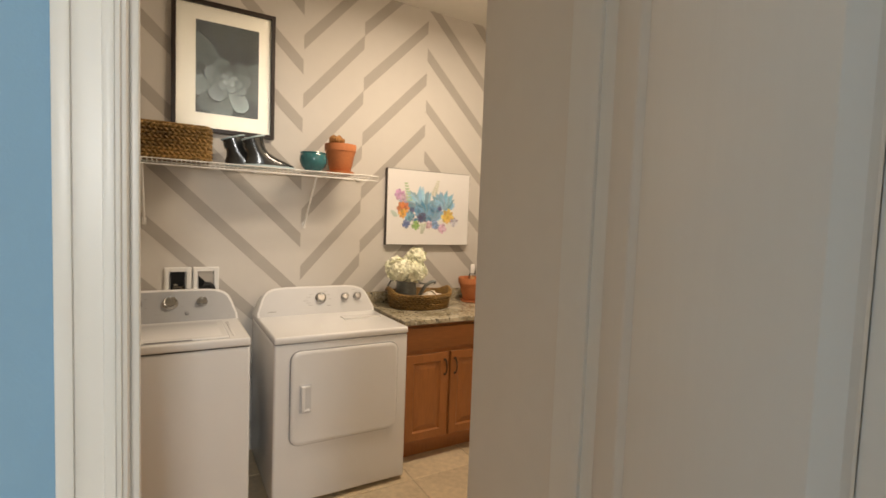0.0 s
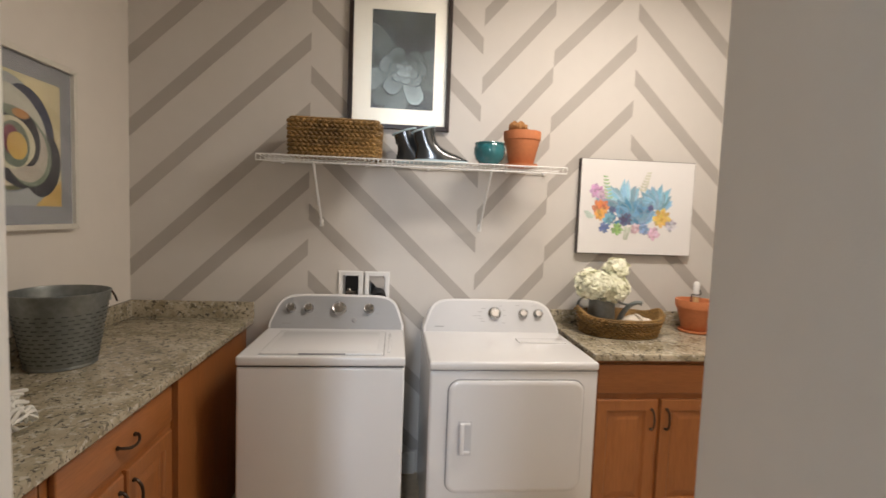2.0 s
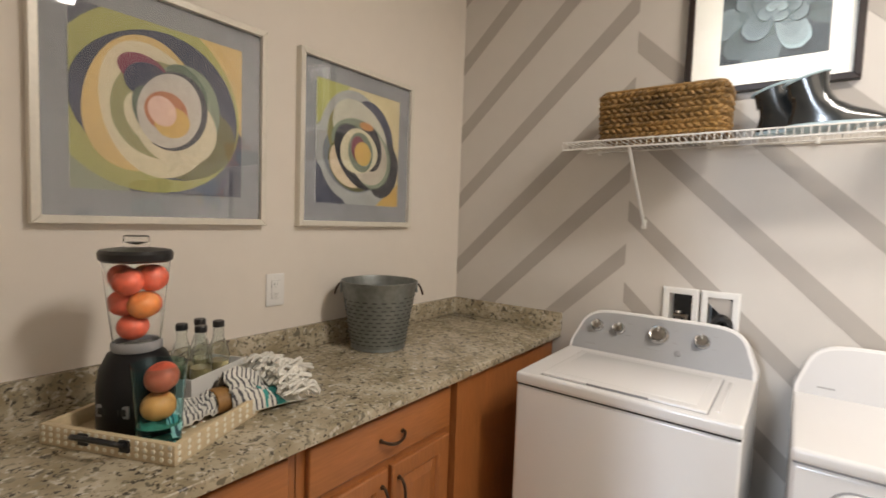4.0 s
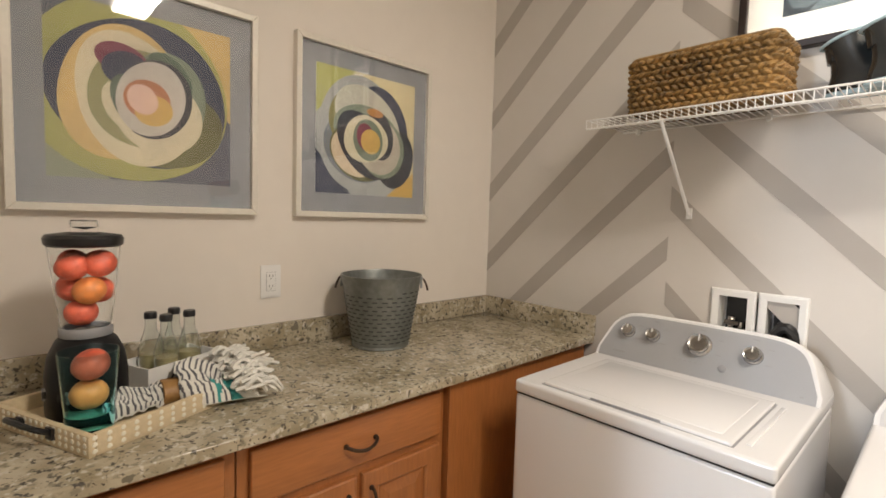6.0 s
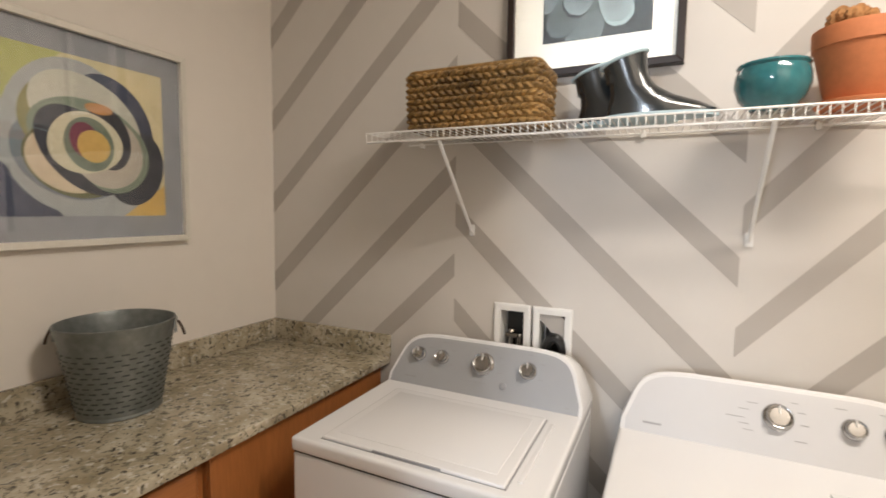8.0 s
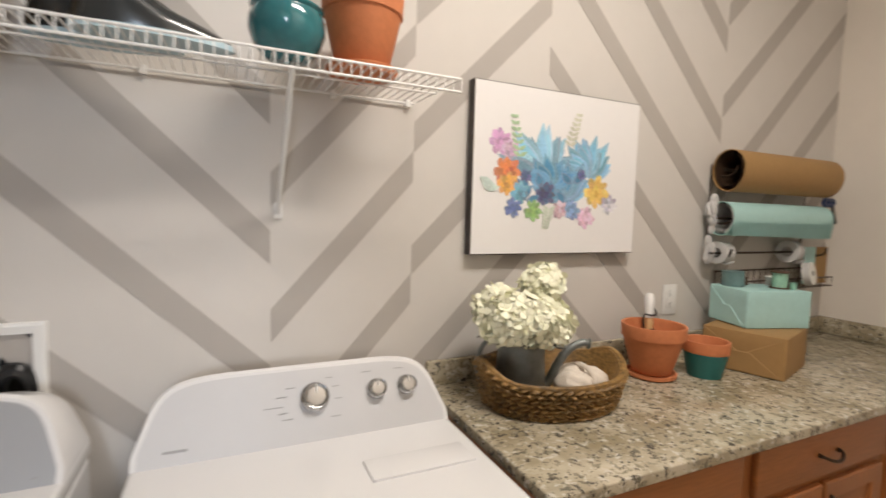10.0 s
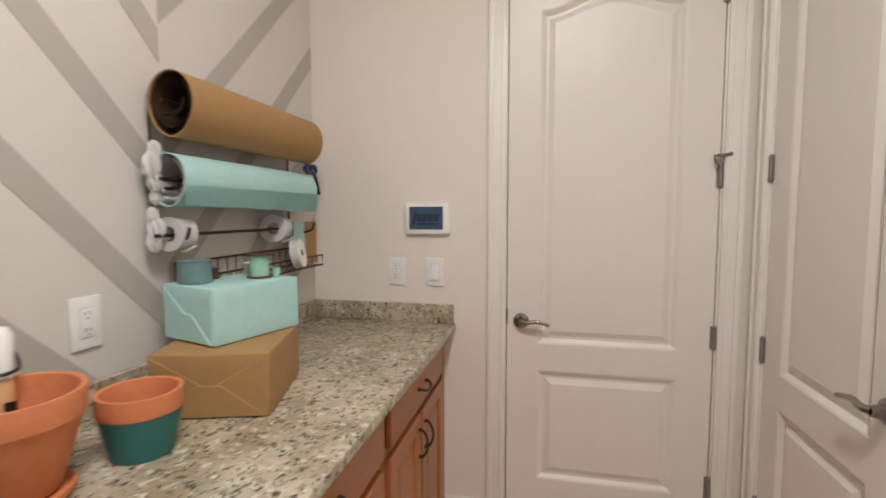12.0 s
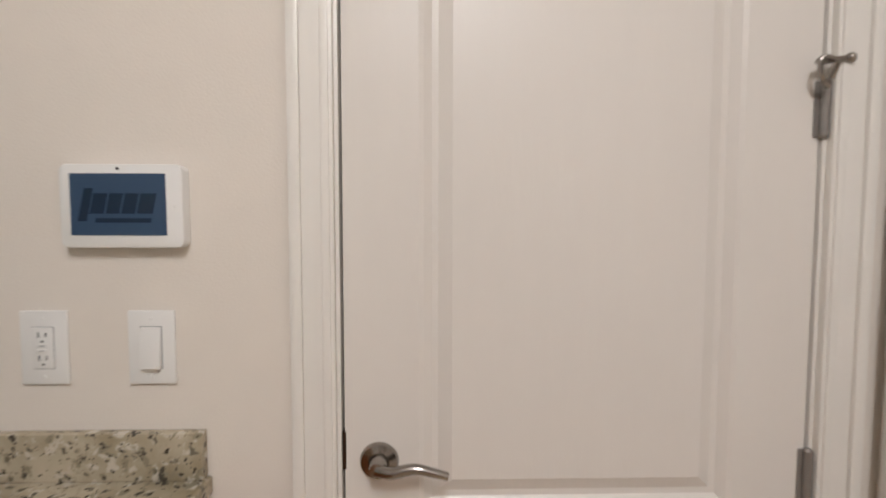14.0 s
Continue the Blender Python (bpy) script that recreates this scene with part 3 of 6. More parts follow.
def console(t, W, y0, z0, y1, z1, face, arch=0.055):
    """The raised control panel at the back of a machine: sloped face from (y0, z0) to (y1, z1)."""
    n = 20
    def loop(y_lo, z_lo, y_hi, z_hi, d=0.0):
        pts = []
        x0, x1 = d, W - d
        pts.append((x0, y_lo, z_lo))
        pts.append((x1, y_lo, z_lo))
        for i in range(n + 1):
            u = i / n
            a = math.pi * u
            e = 0.30
            cx = math.copysign(abs(math.cos(a)) ** e, math.cos(a))
            sz = math.sin(a) ** e if 0 < i < n else 0.0
            xx = (x0 + x1) / 2 + (x1 - x0) / 2 * (cx * (0.86 + 0.14 * (1 - sz)) if sz > 0.02 else cx)
            k = 0.18 + 0.82 * sz
            bulge = 0.035 * math.sin(a)
            s = k * (1 - arch) + bulge
            pts.append((xx, y_lo + (y_hi - y_lo) * s, z_lo + (z_hi - z_lo) * s))
        return pts
    front = loop(y0, z0, y1, z1, 0.002)
    mid = loop(y0 - 0.001, z0, y1 + 0.004, z1 + 0.004, 0.0)
    back = [(x, -0.035, max(z0, z - 0.035)) for x, y, z in mid]
    rim = [(x, y + 0.006, z) for x, y, z in mid]
    g = loft([back, rim, front])
    part("console", g, ENAMEL, t, "", True)
    cx, cz = W / 2, z0 + (z1 - z0) * 0.45
    cy = y0 + (y1 - y0) * 0.45
    off = Vector((0, -(z1 - z0), (y1 - y0))).normalized()
    if off.y > 0:
        off = -off
    inner = []
    for p in front:
        q = Vector((cx + (p[0] - cx) * 0.968, cy + (p[1] - cy) * 0.93, cz + (p[2] - cz) * 0.93)) + Vector((0, off.y, abs(off.z))) * 0.0015
        inner.append(q)
    g = loft([[Vector(p) - Vector((0, off.y, abs(off.z))) * 0.001 for p in inner], inner])
    part("control_panel", g, face, t, "", True)
    return math.degrees(math.atan2(y1 - y0, z1 - z0))


def marks(t, spots, y0, z0, y1, z1):
    """Small printed bars on the sloped panel: x, share of its height, width."""
    L = math.hypot(y1 - y0, z1 - z0)
    tilt = math.degrees(math.atan2(y1 - y0, z1 - z0))
    for x, s, w, h in spots:
        w, h = w * 0.8, h * 0.6
        g = box(-w / 2, w / 2, -0.0032, -0.0012, -h / 2, h / 2)
        part("printed_mark", g, PRINTG, t, "", False, pose(x, y0 + (y1 - y0) * s, z0 + (z1 - z0) * s, -tilt))


# washer
WX, WW, WY, WT = 0.790, 0.692, -0.732, 0.916
t = thing("washing_machine", pose(WX, 0, 0), "white top-loading washing machine with silver control panel", "washing machine")
g = box(0, WW, WY + 0.004, -0.04, 0.025, WT - 0.045, 0.012, seg=3)
part("body", g, ENAMEL, t, "", True)
g = box(-0.002, WW + 0.002, WY, -0.035, WT - 0.041, WT, 0.012, seg=4)
part("top_deck", g, ENAMEL, t, "", True)
part("deck_gap", box(0.004, WW - 0.004, WY + 0.008, -0.05, WT - 0.046, WT - 0.040), DARK, t)
lx0, lx1, ly0, ly1 = 0.085, 0.600, WY + 0.028, -0.315
part("lid_gap", box(lx0 - 0.004, lx1 + 0.004, ly0 - 0.002, ly1 + 0.004, WT - 0.004, WT + 0.0012, 0.0005), GREYP, t)
lid = part("lid", box(lx0, lx1, ly0, ly1, WT - 0.003, WT + 0.009, 0.006, seg=3), ENAMEL, t, "", True)
part("lid_field", box(lx0 + 0.03, lx1 - 0.03, ly0 + 0.035, ly1 - 0.03, WT + 0.006, WT + 0.0105, 0.003), ENAMEL, lid, "", True)
part("lid_grip", box(lx0 + 0.16, lx1 - 0.16, ly0 - 0.0015, ly0 + 0.010, WT + 0.001, WT + 0.0075, 0.002), GREYP, lid)
part("hinge_strip", box(lx1 + 0.018, lx1 + 0.030, ly0 + 0.04, ly1 - 0.02, WT - 0.001, WT + 0.004, 0.002), ENAMEL, t, "", True)
cy0, cz0, cy1, cz1 = -0.246, WT - 0.006, -0.150, 1.080
tl = console(t, WW, cy0, cz0, cy1, cz1, PANELG)
for x, r in ((0.105, 0.022), (0.196, 0.022), (0.352, 0.034), (0.508, 0.025)):
    s = 0.60
    knob(t, x, cy0 + (cy1 - cy0) * s - 0.002, cz0 + (cz1 - cz0) * s, r, tl)
g = lathe([(0.012, 0), (0.012, 0.004), (0.009, 0.006), (0.0005, 0.006)], 20)
part("start_button", g, GREYP, t, "", True, pose(0.432, cy0 + (cy1 - cy0) * 0.28 - 0.002, cz0 + (cz1 - cz0) * 0.28, 90 - tl))
sp = [(0.09, 0.17, 0.055, 0.009), (0.645, 0.12, 0.012, 0.006)]
sp += [(0.285 + 0.017 * i, 0.27, 0.009, 0.004) for i in range(6)]
sp += [(x + dx, 0.60 + dz, 0.022, 0.003) for x, rr in ((0.105, 0.040), (0.196, 0.040), (0.352, 0.06), (0.508, 0.044)) for dx, dz in ((rr, 0.14), (rr, -0.12), (0.0, 0.27))]
marks(t, sp, cy0, cz0, cy1, cz1)
for x in (0.06, WW - 0.06):
    for y in (WY + 0.07, -0.1):
        part("foot", lathe([(0.02, 0.0), (0.02, 0.012), (0.012, 0.014), (0.012, 0.03)], 12), BLACKP, t, "", False, pose(x, y, 0))

# dryer
DX, DW, DY, DT = 1.588, 0.737, -0.764, 0.908
t = thing("tumble_dryer", pose(DX, 0, 0), "white front-loading tumble dryer with three chrome knobs", "dryer")
part("body", box(0, DW, DY + 0.006, -0.04, 0.025, DT - 0.040, 0.014, seg=3), ENAMEL, t, "", True)
part("top_deck", box(-0.002, DW + 0.002, DY, -0.035, DT - 0.037, DT, 0.014, seg=4), ENAMEL, t, "", True)
part("deck_gap", box(0.004, DW - 0.004, DY + 0.010, -0.05, DT - 0.042, DT - 0.036), GREYP, t)
part("lint_cover", box(0.46, 0.70, -0.46, -0.375, DT - 0.002, DT + 0.006, 0.003), ENAMEL, t, "lint screen cover", True)


def rounded(x0, x1, z0, z1, r, n=7):
    out = []
    for cx, cz, a0 in ((x1 - r, z0 + r, -90), (x1 - r, z1 - r, 0), (x0 + r, z1 - r, 90), (x0 + r, z0 + r, 180)):
        for i in range(n):
            a = radians(a0 + 90 * i / (n - 1))
            out.append((cx + r * math.cos(a), cz + r * math.sin(a)))
    return out


o = rounded(0.082, 0.672, 0.335, 0.828, 0.05)
g = loft([[(x, DY + 0.007, z) for x, z in inset(o, -0.006)], [(x, DY + 0.0035, z) for x, z in inset(o, -0.004)]])
part("door_seal", g, GREYP, t)
g = loft([[(x, DY + 0.007, z) for x, z in o], [(x, DY - 0.003, z) for x, z in o], [(x, DY - 0.0075, z) for x, z in inset(o, 0.006)], [(x, DY - 0.0075, z) for x, z in inset(o, 0.02)]])
door = part("door", g, ENAMEL, t, "", True)
g = box(0.125, 0.185, DY - 0.0085, DY - 0.0065, 0.505, 0.655, 0.0009)
part("handle_recess", g, PANELW, door)
g = box(0.132, 0.152, DY - 0.022, DY - 0.007, 0.512, 0.648, 0.006, seg=3)
box(0.132, 0.178, DY - 0.016, DY - 0.007, 0.512, 0.524, 0.004, bm=g)
box(0.132, 0.178, DY - 0.016, DY - 0.007, 0.636, 0.648, 0.004, bm=g)
part("handle", g, ENAMEL, door, "", True)
cy0, cz0, cy1, cz1 = -0.240, DT - 0.006, -0.150, 1.070
tl = console(t, DW, cy0, cz0, cy1, cz1, PANELW)
for x, r in ((0.388, 0.031), (0.546, 0.023), (0.630, 0.023)):
    s = 0.58
    knob(t, x, cy0 + (cy1 - cy0) * s - 0.002, cz0 + (cz1 - cz0) * s, r, tl)
sp = [(0.085, 0.18, 0.06, 0.009), (0.29, 0.50, 0.055, 0.003), (0.31, 0.62, 0.03, 0.003), (0.31, 0.42, 0.03, 0.003), (0.32, 0.34, 0.03, 0.003), (0.33, 0.72, 0.03, 0.003), (0.44, 0.68, 0.022, 0.003), (0.445, 0.52, 0.022, 0.003),
      (0.435, 0.30, 0.03, 0.004), (0.522, 0.82, 0.03, 0.003), (0.612, 0.82, 0.03, 0.003), (0.425, 0.80, 0.02, 0.003)]
marks(t, sp, cy0, cz0, cy1, cz1)
for x in (0.06, DW - 0.06):
    for y in (DY + 0.07, -0.1):
        part("foot", lathe([(0.02, 0.0), (0.02, 0.012), (0.012, 0.014), (0.012, 0.03)], 12), BLACKP, t, "", False, pose(x, y, 0))

# outlet box for the washer
t = thing("washer_outlet_box", pose(0, 0, 0), "recessed white washer outlet box with twin frames", "outlet box")
for x0, x1 in ((1.110, 1.252), (1.258, 1.400)):
    o = [(x0, 0.975), (x1, 0.975), (x1, 1.192), (x0, 1.192)]
    i = inset(o, 0.026)
    g = loft([[(x, 0.0, z) for x, z in o], [(x, -0.010, z) for x, z in inset(o, 0.002)], [(x, -0.012, z) for x, z in inset(o, 0.008)], [(x, -0.010, z) for x, z in i], [(x, 0.06, z) for x, z in i], [(x, 0.066, z) for x, z in inset(o, 0.03)]], close=(False, True))
    part("box_frame", g, WHITEP, t, "", False)
    # solid dark plate: the recess's shade is put into its colour
    part("box_back", box(x0 + 0.034, x1 - 0.034, 0.057, 0.062, 1.010, 1.157), DARK, t, "dark plate for the shade inside the box")
g = tube([(1.17, 0.03, 1.02), (1.17, 0.03, 1.09)], 0.012)
tube([(1.20, 0.03, 1.02), (1.20, 0.03, 1.075)], 0.010, bm=g)
tube([(1.155, 0.005, 1.07), (1.20, 0.005, 1.07)], 0.009, bm=g)
part("water_valve", g, NICKEL, t, "", True)
g = tube(curve([(1.30, 0.02, 0.99), (1.315, -0.005, 1.06), (1.345, -0.012, 1.085), (1.37, 0.0, 1.05), (1.375, 0.01, 0.99)], 5), 0.017)
box(1.318, 1.352, -0.015, 0.01, 1.07, 1.10, 0.004, bm=g)
part("drain_hose", g, BLACKP, t, "", True)


# ---------------------------------------------------------------- wire shelf and what stands on it
SX0, SX1, SZ, SD = 0.74, 2.30, 1.790, 0.305
t = thing("wire_shelf", pose(0, 0, 0), "white vinyl-coated wire shelf on diagonal braces", "shelf")
for y, z, x1, r in ((-SD, SZ, SX1, 0.0032), (-SD + 0.002, SZ - 0.030, SX1, 0.0032), (-0.012, SZ - 0.004, SX1 - 0.01, 0.0035), (-0.16, SZ - 0.004, SX1, 0.0028)):
    part("long_wire", tube([(SX0, y, z), (x1, y, z)], r, 8), WIREW, t, "", True)
cross = tube([(0, -0.012, 0), (0, -SD - 0.001, 0), (0, -SD, -0.031)], 0.0017, 5)
cm = finish("cross_wire", cross, WIREW, True)
n = int((SX1 - SX0) / 0.0225)
for i in range(n + 1):
    ob = new("cross_wire", cm)
    ob.parent, ob.location = t, (SX0 + (SX1 - SX0) * i / n, 0, SZ + 0.002)
for x in (1.012, 1.905):
    g = tube([(x, -SD + 0.004, SZ - 0.028), (x + 0.001, -0.02, 1.470), (x + 0.001, -0.006, 1.455)], 0.0065, 8)
    box(x - 0.010, x + 0.012, -0.008, 0.0, 1.438, 1.480, 0.003, bm=g)
    part("brace", g, WIREW, t, "", True)
for x in (0.80, 1.25, 1.60, 2.05, 2.27):
    part("wall_clip", box(x - 0.008, x + 0.008, -0.018, 0.0, SZ - 0.016, SZ + 0.006, 0.003), WHITEP, t)


def weave(path, z0, z1, rows, turns, depth, flare=0.0, lift=None, bm=None, thick=0.012):
    """A coiled wall of woven strands round a closed outline: path(u) gives a point and an outward normal."""
    own = bmesh.new()
    nu, per = turns * 6, 5
    nv = rows * per
    loops = []
    for j in range(nv + 1):
        v = j / nv
        row = min(rows - 1, int(v * rows))
        f = (v * rows - row)
        loop = []
        for i in range(nu):
            u = i / nu
            p, nrm = path(u)
            wob = noise.noise(Vector((u * 90, row * 1.7, 0.3)))
            puff = abs(math.sin(math.pi * (u * turns + 0.5 * (row % 2) + 0.6 * (f - 0.5) * (1 if row % 2 else -1)))) ** 0.8
            o = depth * (0.35 + 0.65 * math.sin(math.pi * f) ** 0.7) * (0.05 + 0.95 * puff) + depth * 0.30 * wob + flare * v
            top = z0 + (z1 - z0) * v * (1 + (lift(u) if lift else 0.0)) + 0.0025 * wob
            loop.append(own.verts.new((p[0] + nrm[0] * o, p[1] + nrm[1] * o, top)))
        loops.append(loop)
    inner = []
    for j in (nv, 0):
        v = j / nv
        loop = []
        for i in range(nu):
            p, nrm = path(i / nu)
            o = flare * v - thick
            loop.append(own.verts.new((p[0] + nrm[0] * o, p[1] + nrm[1] * o, z0 + 0.004 + (z1 - z0) * v * (1 + (lift(i / nu) if lift else 0.0)))))
        inner.append(loop)
    loops += inner
    for a, c in zip(loops, loops[1:]):
        for i in range(nu):
            own.faces.new((a[i], a[(i + 1) % nu], c[(i + 1) % nu], c[i]))
    own.faces.new(loops[-1])
    return merge(bm, own)


def rect_path(hx, hy, r):
    pts = rounded(-hx, hx, -hy, hy, r, 6)
    cum = [0.0]
    for a, c in zip(pts, pts[1:] + pts[:1]):
        cum.append(cum[-1] + math.dist(a, c))
    def path(u):
        s = (u % 1.0) * cum[-1]
        for k in range(len(pts)):
            if s <= cum[k + 1] + 1e-9:
                a, c = Vector(pts[k]), Vector(pts[(k + 1) % len(pts)])
                f = (s - cum[k]) / max(1e-9, cum[k + 1] - cum[k])
                d = (c - a).normalized()
                return a + (c - a) * f, Vector((d.y, -d.x))
    return path


def rim_coil(path, z, r, lift=None, flare=0.0, n=220, zspan=0.0):
    pts = []
    for i in range(n + 1):
        u = i / n
        p, nrm = path(u % 1.0)
        pts.append((p[0] + nrm[0] * flare, p[1] + nrm[1] * flare, z + zspan * (lift(u % 1.0) if lift else 0.0)))
    return tube(pts, r, 7, radii=[r * (0.8 + 0.25 * abs(math.sin(i * 1.35))) for i in range(n + 1)])


t = thing("storage_basket", pose(1.108, -0.185, SZ + 0.005, 0, 0, 0), "rectangular woven seagrass basket on the wire shelf", "basket")
rp = rect_path(0.218, 0.098, 0.03)
part("woven_wall", weave(rp, 0.0, 0.178, 9, 48, 0.016, 0.004), SEAGRASS, t, "", True)
part("rim", rim_coil(rp, 0.182, 0.008), SEAGRASS, t, "", True)


def boot(m, label):
    t = thing("rain_boot", m, label, "boot", "pair of rain boots")
    loops = []
    # cross-sections from heel-top down the shaft and out to the toe: centre, half length, half width
    shaft = [(-0.022, 0.165, 0.060, 0.042), (-0.016, 0.14, 0.057, 0.041), (-0.006, 0.11, 0.055, 0.040), (0.006, 0.085, 0.062, 0.040), (0.030, 0.060, 0.085, 0.041), (0.058, 0.038, 0.118, 0.043), (0.075, 0.020, 0.138, 0.044), (0.076, 0.008, 0.139, 0.043)]
    for cx, z, a, w in shaft:
        loops.append([(cx + a * math.cos(k * math.pi / 14), w * (1 - 0.22 * max(0, math.cos(k * math.pi / 14)) * (a > 0.08)) * math.sin(k * math.pi / 14), z + (0.020 * math.cos(k * math.pi / 14) if z > 0.16 else 0)) for k in range(28)])
    inner = [[(-0.022 + (p[0] + 0.022) * 0.9, p[1] * 0.88, p[2] + 0.001) for p in loops[0]], [(-0.016 + (p[0] + 0.022) * 0.82, p[1] * 0.80, p[2] - 0.05) for p in loops[0]]]
    part("upper", loft(inner[::-1] + loops), BOOT, t, "", True)
    sole = [[(0.076 + (0.145 - 0.002 * i) * math.cos(k * math.pi / 14), 0.047 * math.sin(k * math.pi / 14), z) for k in range(28)] for i, z in enumerate((0.0, 0.012))]
    part("sole", loft(sole), BOOTSOLE, t, "pale blue rubber sole", True)
    lip = [(-0.022 + 0.060 * math.cos(k * math.pi / 14), 0.042 * math.sin(k * math.pi / 14), 0.165 + 0.020 * math.cos(k * math.pi / 14)) for k in range(29)]
    part("cuff", tube(lip, 0.005, 7), BOOTSOLE, t, "pale blue cuff", True)
    return t


boot(pose(1.478, -0.135, SZ + 0.005, 0, 0, -4), "glossy black rubber ankle rain boot standing behind")
boot(pose(1.575, -0.225, SZ + 0.005, 0, 0, 3), "glossy black rubber ankle rain boot, toe forward")


def pot(name, m, r0, r1, h, rim, material, label, category, thick=0.008, seg=48):
    """A tapered pot with a heavier rim; returns its top object."""
    t = thing(name, m, label, category)
    zr = h - rim
    prof = [(0.001, 0.0), (r0 - 0.004, 0.0), (r0, 0.004), (r0 + (r1 - r0) * 0.86, zr), (r1 * 0.995, zr + 0.001), (r1, zr + 0.006), (r1 * 1.02, h - 0.004), (r1 * 1.01, h), (r1 - thick, h - 0.001), (r1 - thick - 0.004, h - 0.02), (r0 - thick * 0.5, 0.012), (0.001, 0.010)]
    part("bowl", lathe(prof, seg, cap=False), material, t, "", True)
    return t


t = pot("flower_pot", pose(2.085, -0.185, SZ + 0.021), 0.066, 0.098, 0.170, 0.045, TERRA, "terracotta pot with a dried cactus on the shelf", "flower pot")
part("saucer", lathe([(0.001, -0.016), (0.080, -0.016), (0.088, -0.004), (0.088, 0.0), (0.080, -0.001), (0.074, -0.003), (0.001, -0.002)], 40, cap=False), TERRA, t, "", True)
part("soil", lathe([(0.001, 0.140), (0.082, 0.140), (0.083, 0.134)], 32, cap=False), BROWNDRY, t)
g = bmesh.new()
for k, (dx, dy, dz, r) in enumerate(((-0.045, 0.0, 0.200, 0.026), (-0.012, 0.008, 0.206, 0.024), (-0.030, -0.020, 0.196, 0.022), (-0.058, 0.006, 0.190, 0.016), (0.006, -0.010, 0.196, 0.018), (-0.03, 0.0, 0.155, 0.030))):
    s = bmesh.new()
    bmesh.ops.create_icosphere(s, subdivisions=3, radius=r)
    for v in s.verts:
        a = math.atan2(v.co.y, v.co.x)
        v.co *= 1 + 0.14 * math.sin(a * 9 + k) + 0.06 * noise.noise(v.co * 90)
        v.co += Vector((dx, dy, dz))
    merge(g, s)
part("cactus", g, BROWNDRY, t, "dried brown cactus", True)
t = thing("teal_bowl_pot", pose(1.905, -0.215, SZ + 0.005), "small round teal glazed ceramic pot", "pot")
part("bowl", lathe([(0.001, 0.0), (0.042, 0.0), (0.048, 0.004), (0.072, 0.030), (0.083, 0.062), (0.082, 0.088), (0.076, 0.104), (0.080, 0.110), (0.078, 0.115), (0.070, 0.112), (0.068, 0.09), (0.05, 0.02), (0.001, 0.012)], 44, cap=False), TEALG, t, "", True)


# ---------------------------------------------------------------- pictures
def ink(parent, to, poly, colour, layer, name="printed_shape"):
    g = bmesh.new()
    vs = [g.verts.new(to(x, y, 0.0001 * layer)) for x, y in poly]
    f = g.faces.new(vs)
    bmesh.ops.triangulate(g, faces=[f])
    ob = new(name, finish(name, g, paint(*colour, wet=name == "painted_petal")))
    ob.parent = parent
    return ob


def blob(cx, cy, rx, ry, turn=0.0, wob=0.06, lobes=3, seed=0, n=40, egg=0.0):
    out = []
    for i in range(n):
        a = 2 * math.pi * i / n
        k = 1 + wob * math.cos(lobes * a + seed) + egg * math.cos(a)
        x, y = rx * k * math.cos(a), ry * k * math.sin(a)
        c, s = math.cos(turn), math.sin(turn)
        out.append((cx + c * x - s * y, cy + s * x + c * y))
    return out


def leafshape(cx, cy, length, width, turn, n=9, tip=1.0):
    up = [(length * i / n, width / 2 * math.sin(math.pi * (i / n) ** 0.75) ** tip) for i in range(n + 1)]
    pts = up + [(x, -y) for x, y in reversed(up[1:-1])]
    c, s = math.cos(turn), math.sin(turn)
    return [(cx + c * x - s * y, cy + s * x + c * y) for x, y in pts]


def clip_rect(poly, x0, x1, y0, y1):
    for ax, lim, keep in ((0, x0, 1), (0, x1, -1), (1, y0, 1), (1, y1, -1)):
        out = []
        for p, q in zip(poly, poly[1:] + poly[:1]):
            a, c = (p[ax] - lim) * keep, (q[ax] - lim) * keep
            if a >= 0:
                out.append(p)
            if a * c < 0:
                f = a / (a - c)
                out.append((p[0] + (q[0] - p[0]) * f, p[1] + (q[1] - p[1]) * f))
        poly = out
        if len(poly) < 3:
            return []
    return poly


def picture_frame(t, w, h, fw, depth, material, to):
    """Four mitred bars round a picture of w by h, in the picture's own plane."""
    o, i = [(0, 0), (w, 0), (w, h), (0, h)], [(fw, fw), (w - fw, fw), (w - fw, h - fw), (fw, h - fw)]
    for k in range(4):
        a, c, d, e = o[k], o[(k + 1) % 4], i[(k + 1) % 4], i[k]
        quad = [a, c, d, e]
        q2 = inset(quad, 0.002)
        part("frame_bar", loft([[to(x, y, -0.002) for x, y in quad], [to(x, y, depth - 0.002) for x, y in quad], [to(x, y, depth) for x, y in q2]]), material, t)


def framed_print(m, w, h, label, fw, depth, frame_m, mount_m, window, draw, glazed=True):
    """Local x across, y up, z out of the wall."""
    t = thing("framed_print", m, label, "picture", "")
    to = lambda x, y, z: (x, y, z)
    picture_frame(t, w, h, fw, depth, frame_m, to)
    part("mount", box(fw * 0.7, w - fw * 0.7, fw * 0.7, h - fw * 0.7, 0.004, 0.012), mount_m, t)
    sheet = part("print", box(*window, 0.0118, 0.0132), WHITEPAPER, t)
    draw(sheet, lambda x, y, z: (x, y, z + 0.0136), window)
    if glazed:
        p = part("glazing", box(fw * 0.8, w - fw * 0.8, fw * 0.8, h - fw * 0.8, depth - 0.010, depth - 0.008), GLASS, t, "clear picture glass")
        p.visible_shadow = False
    return t


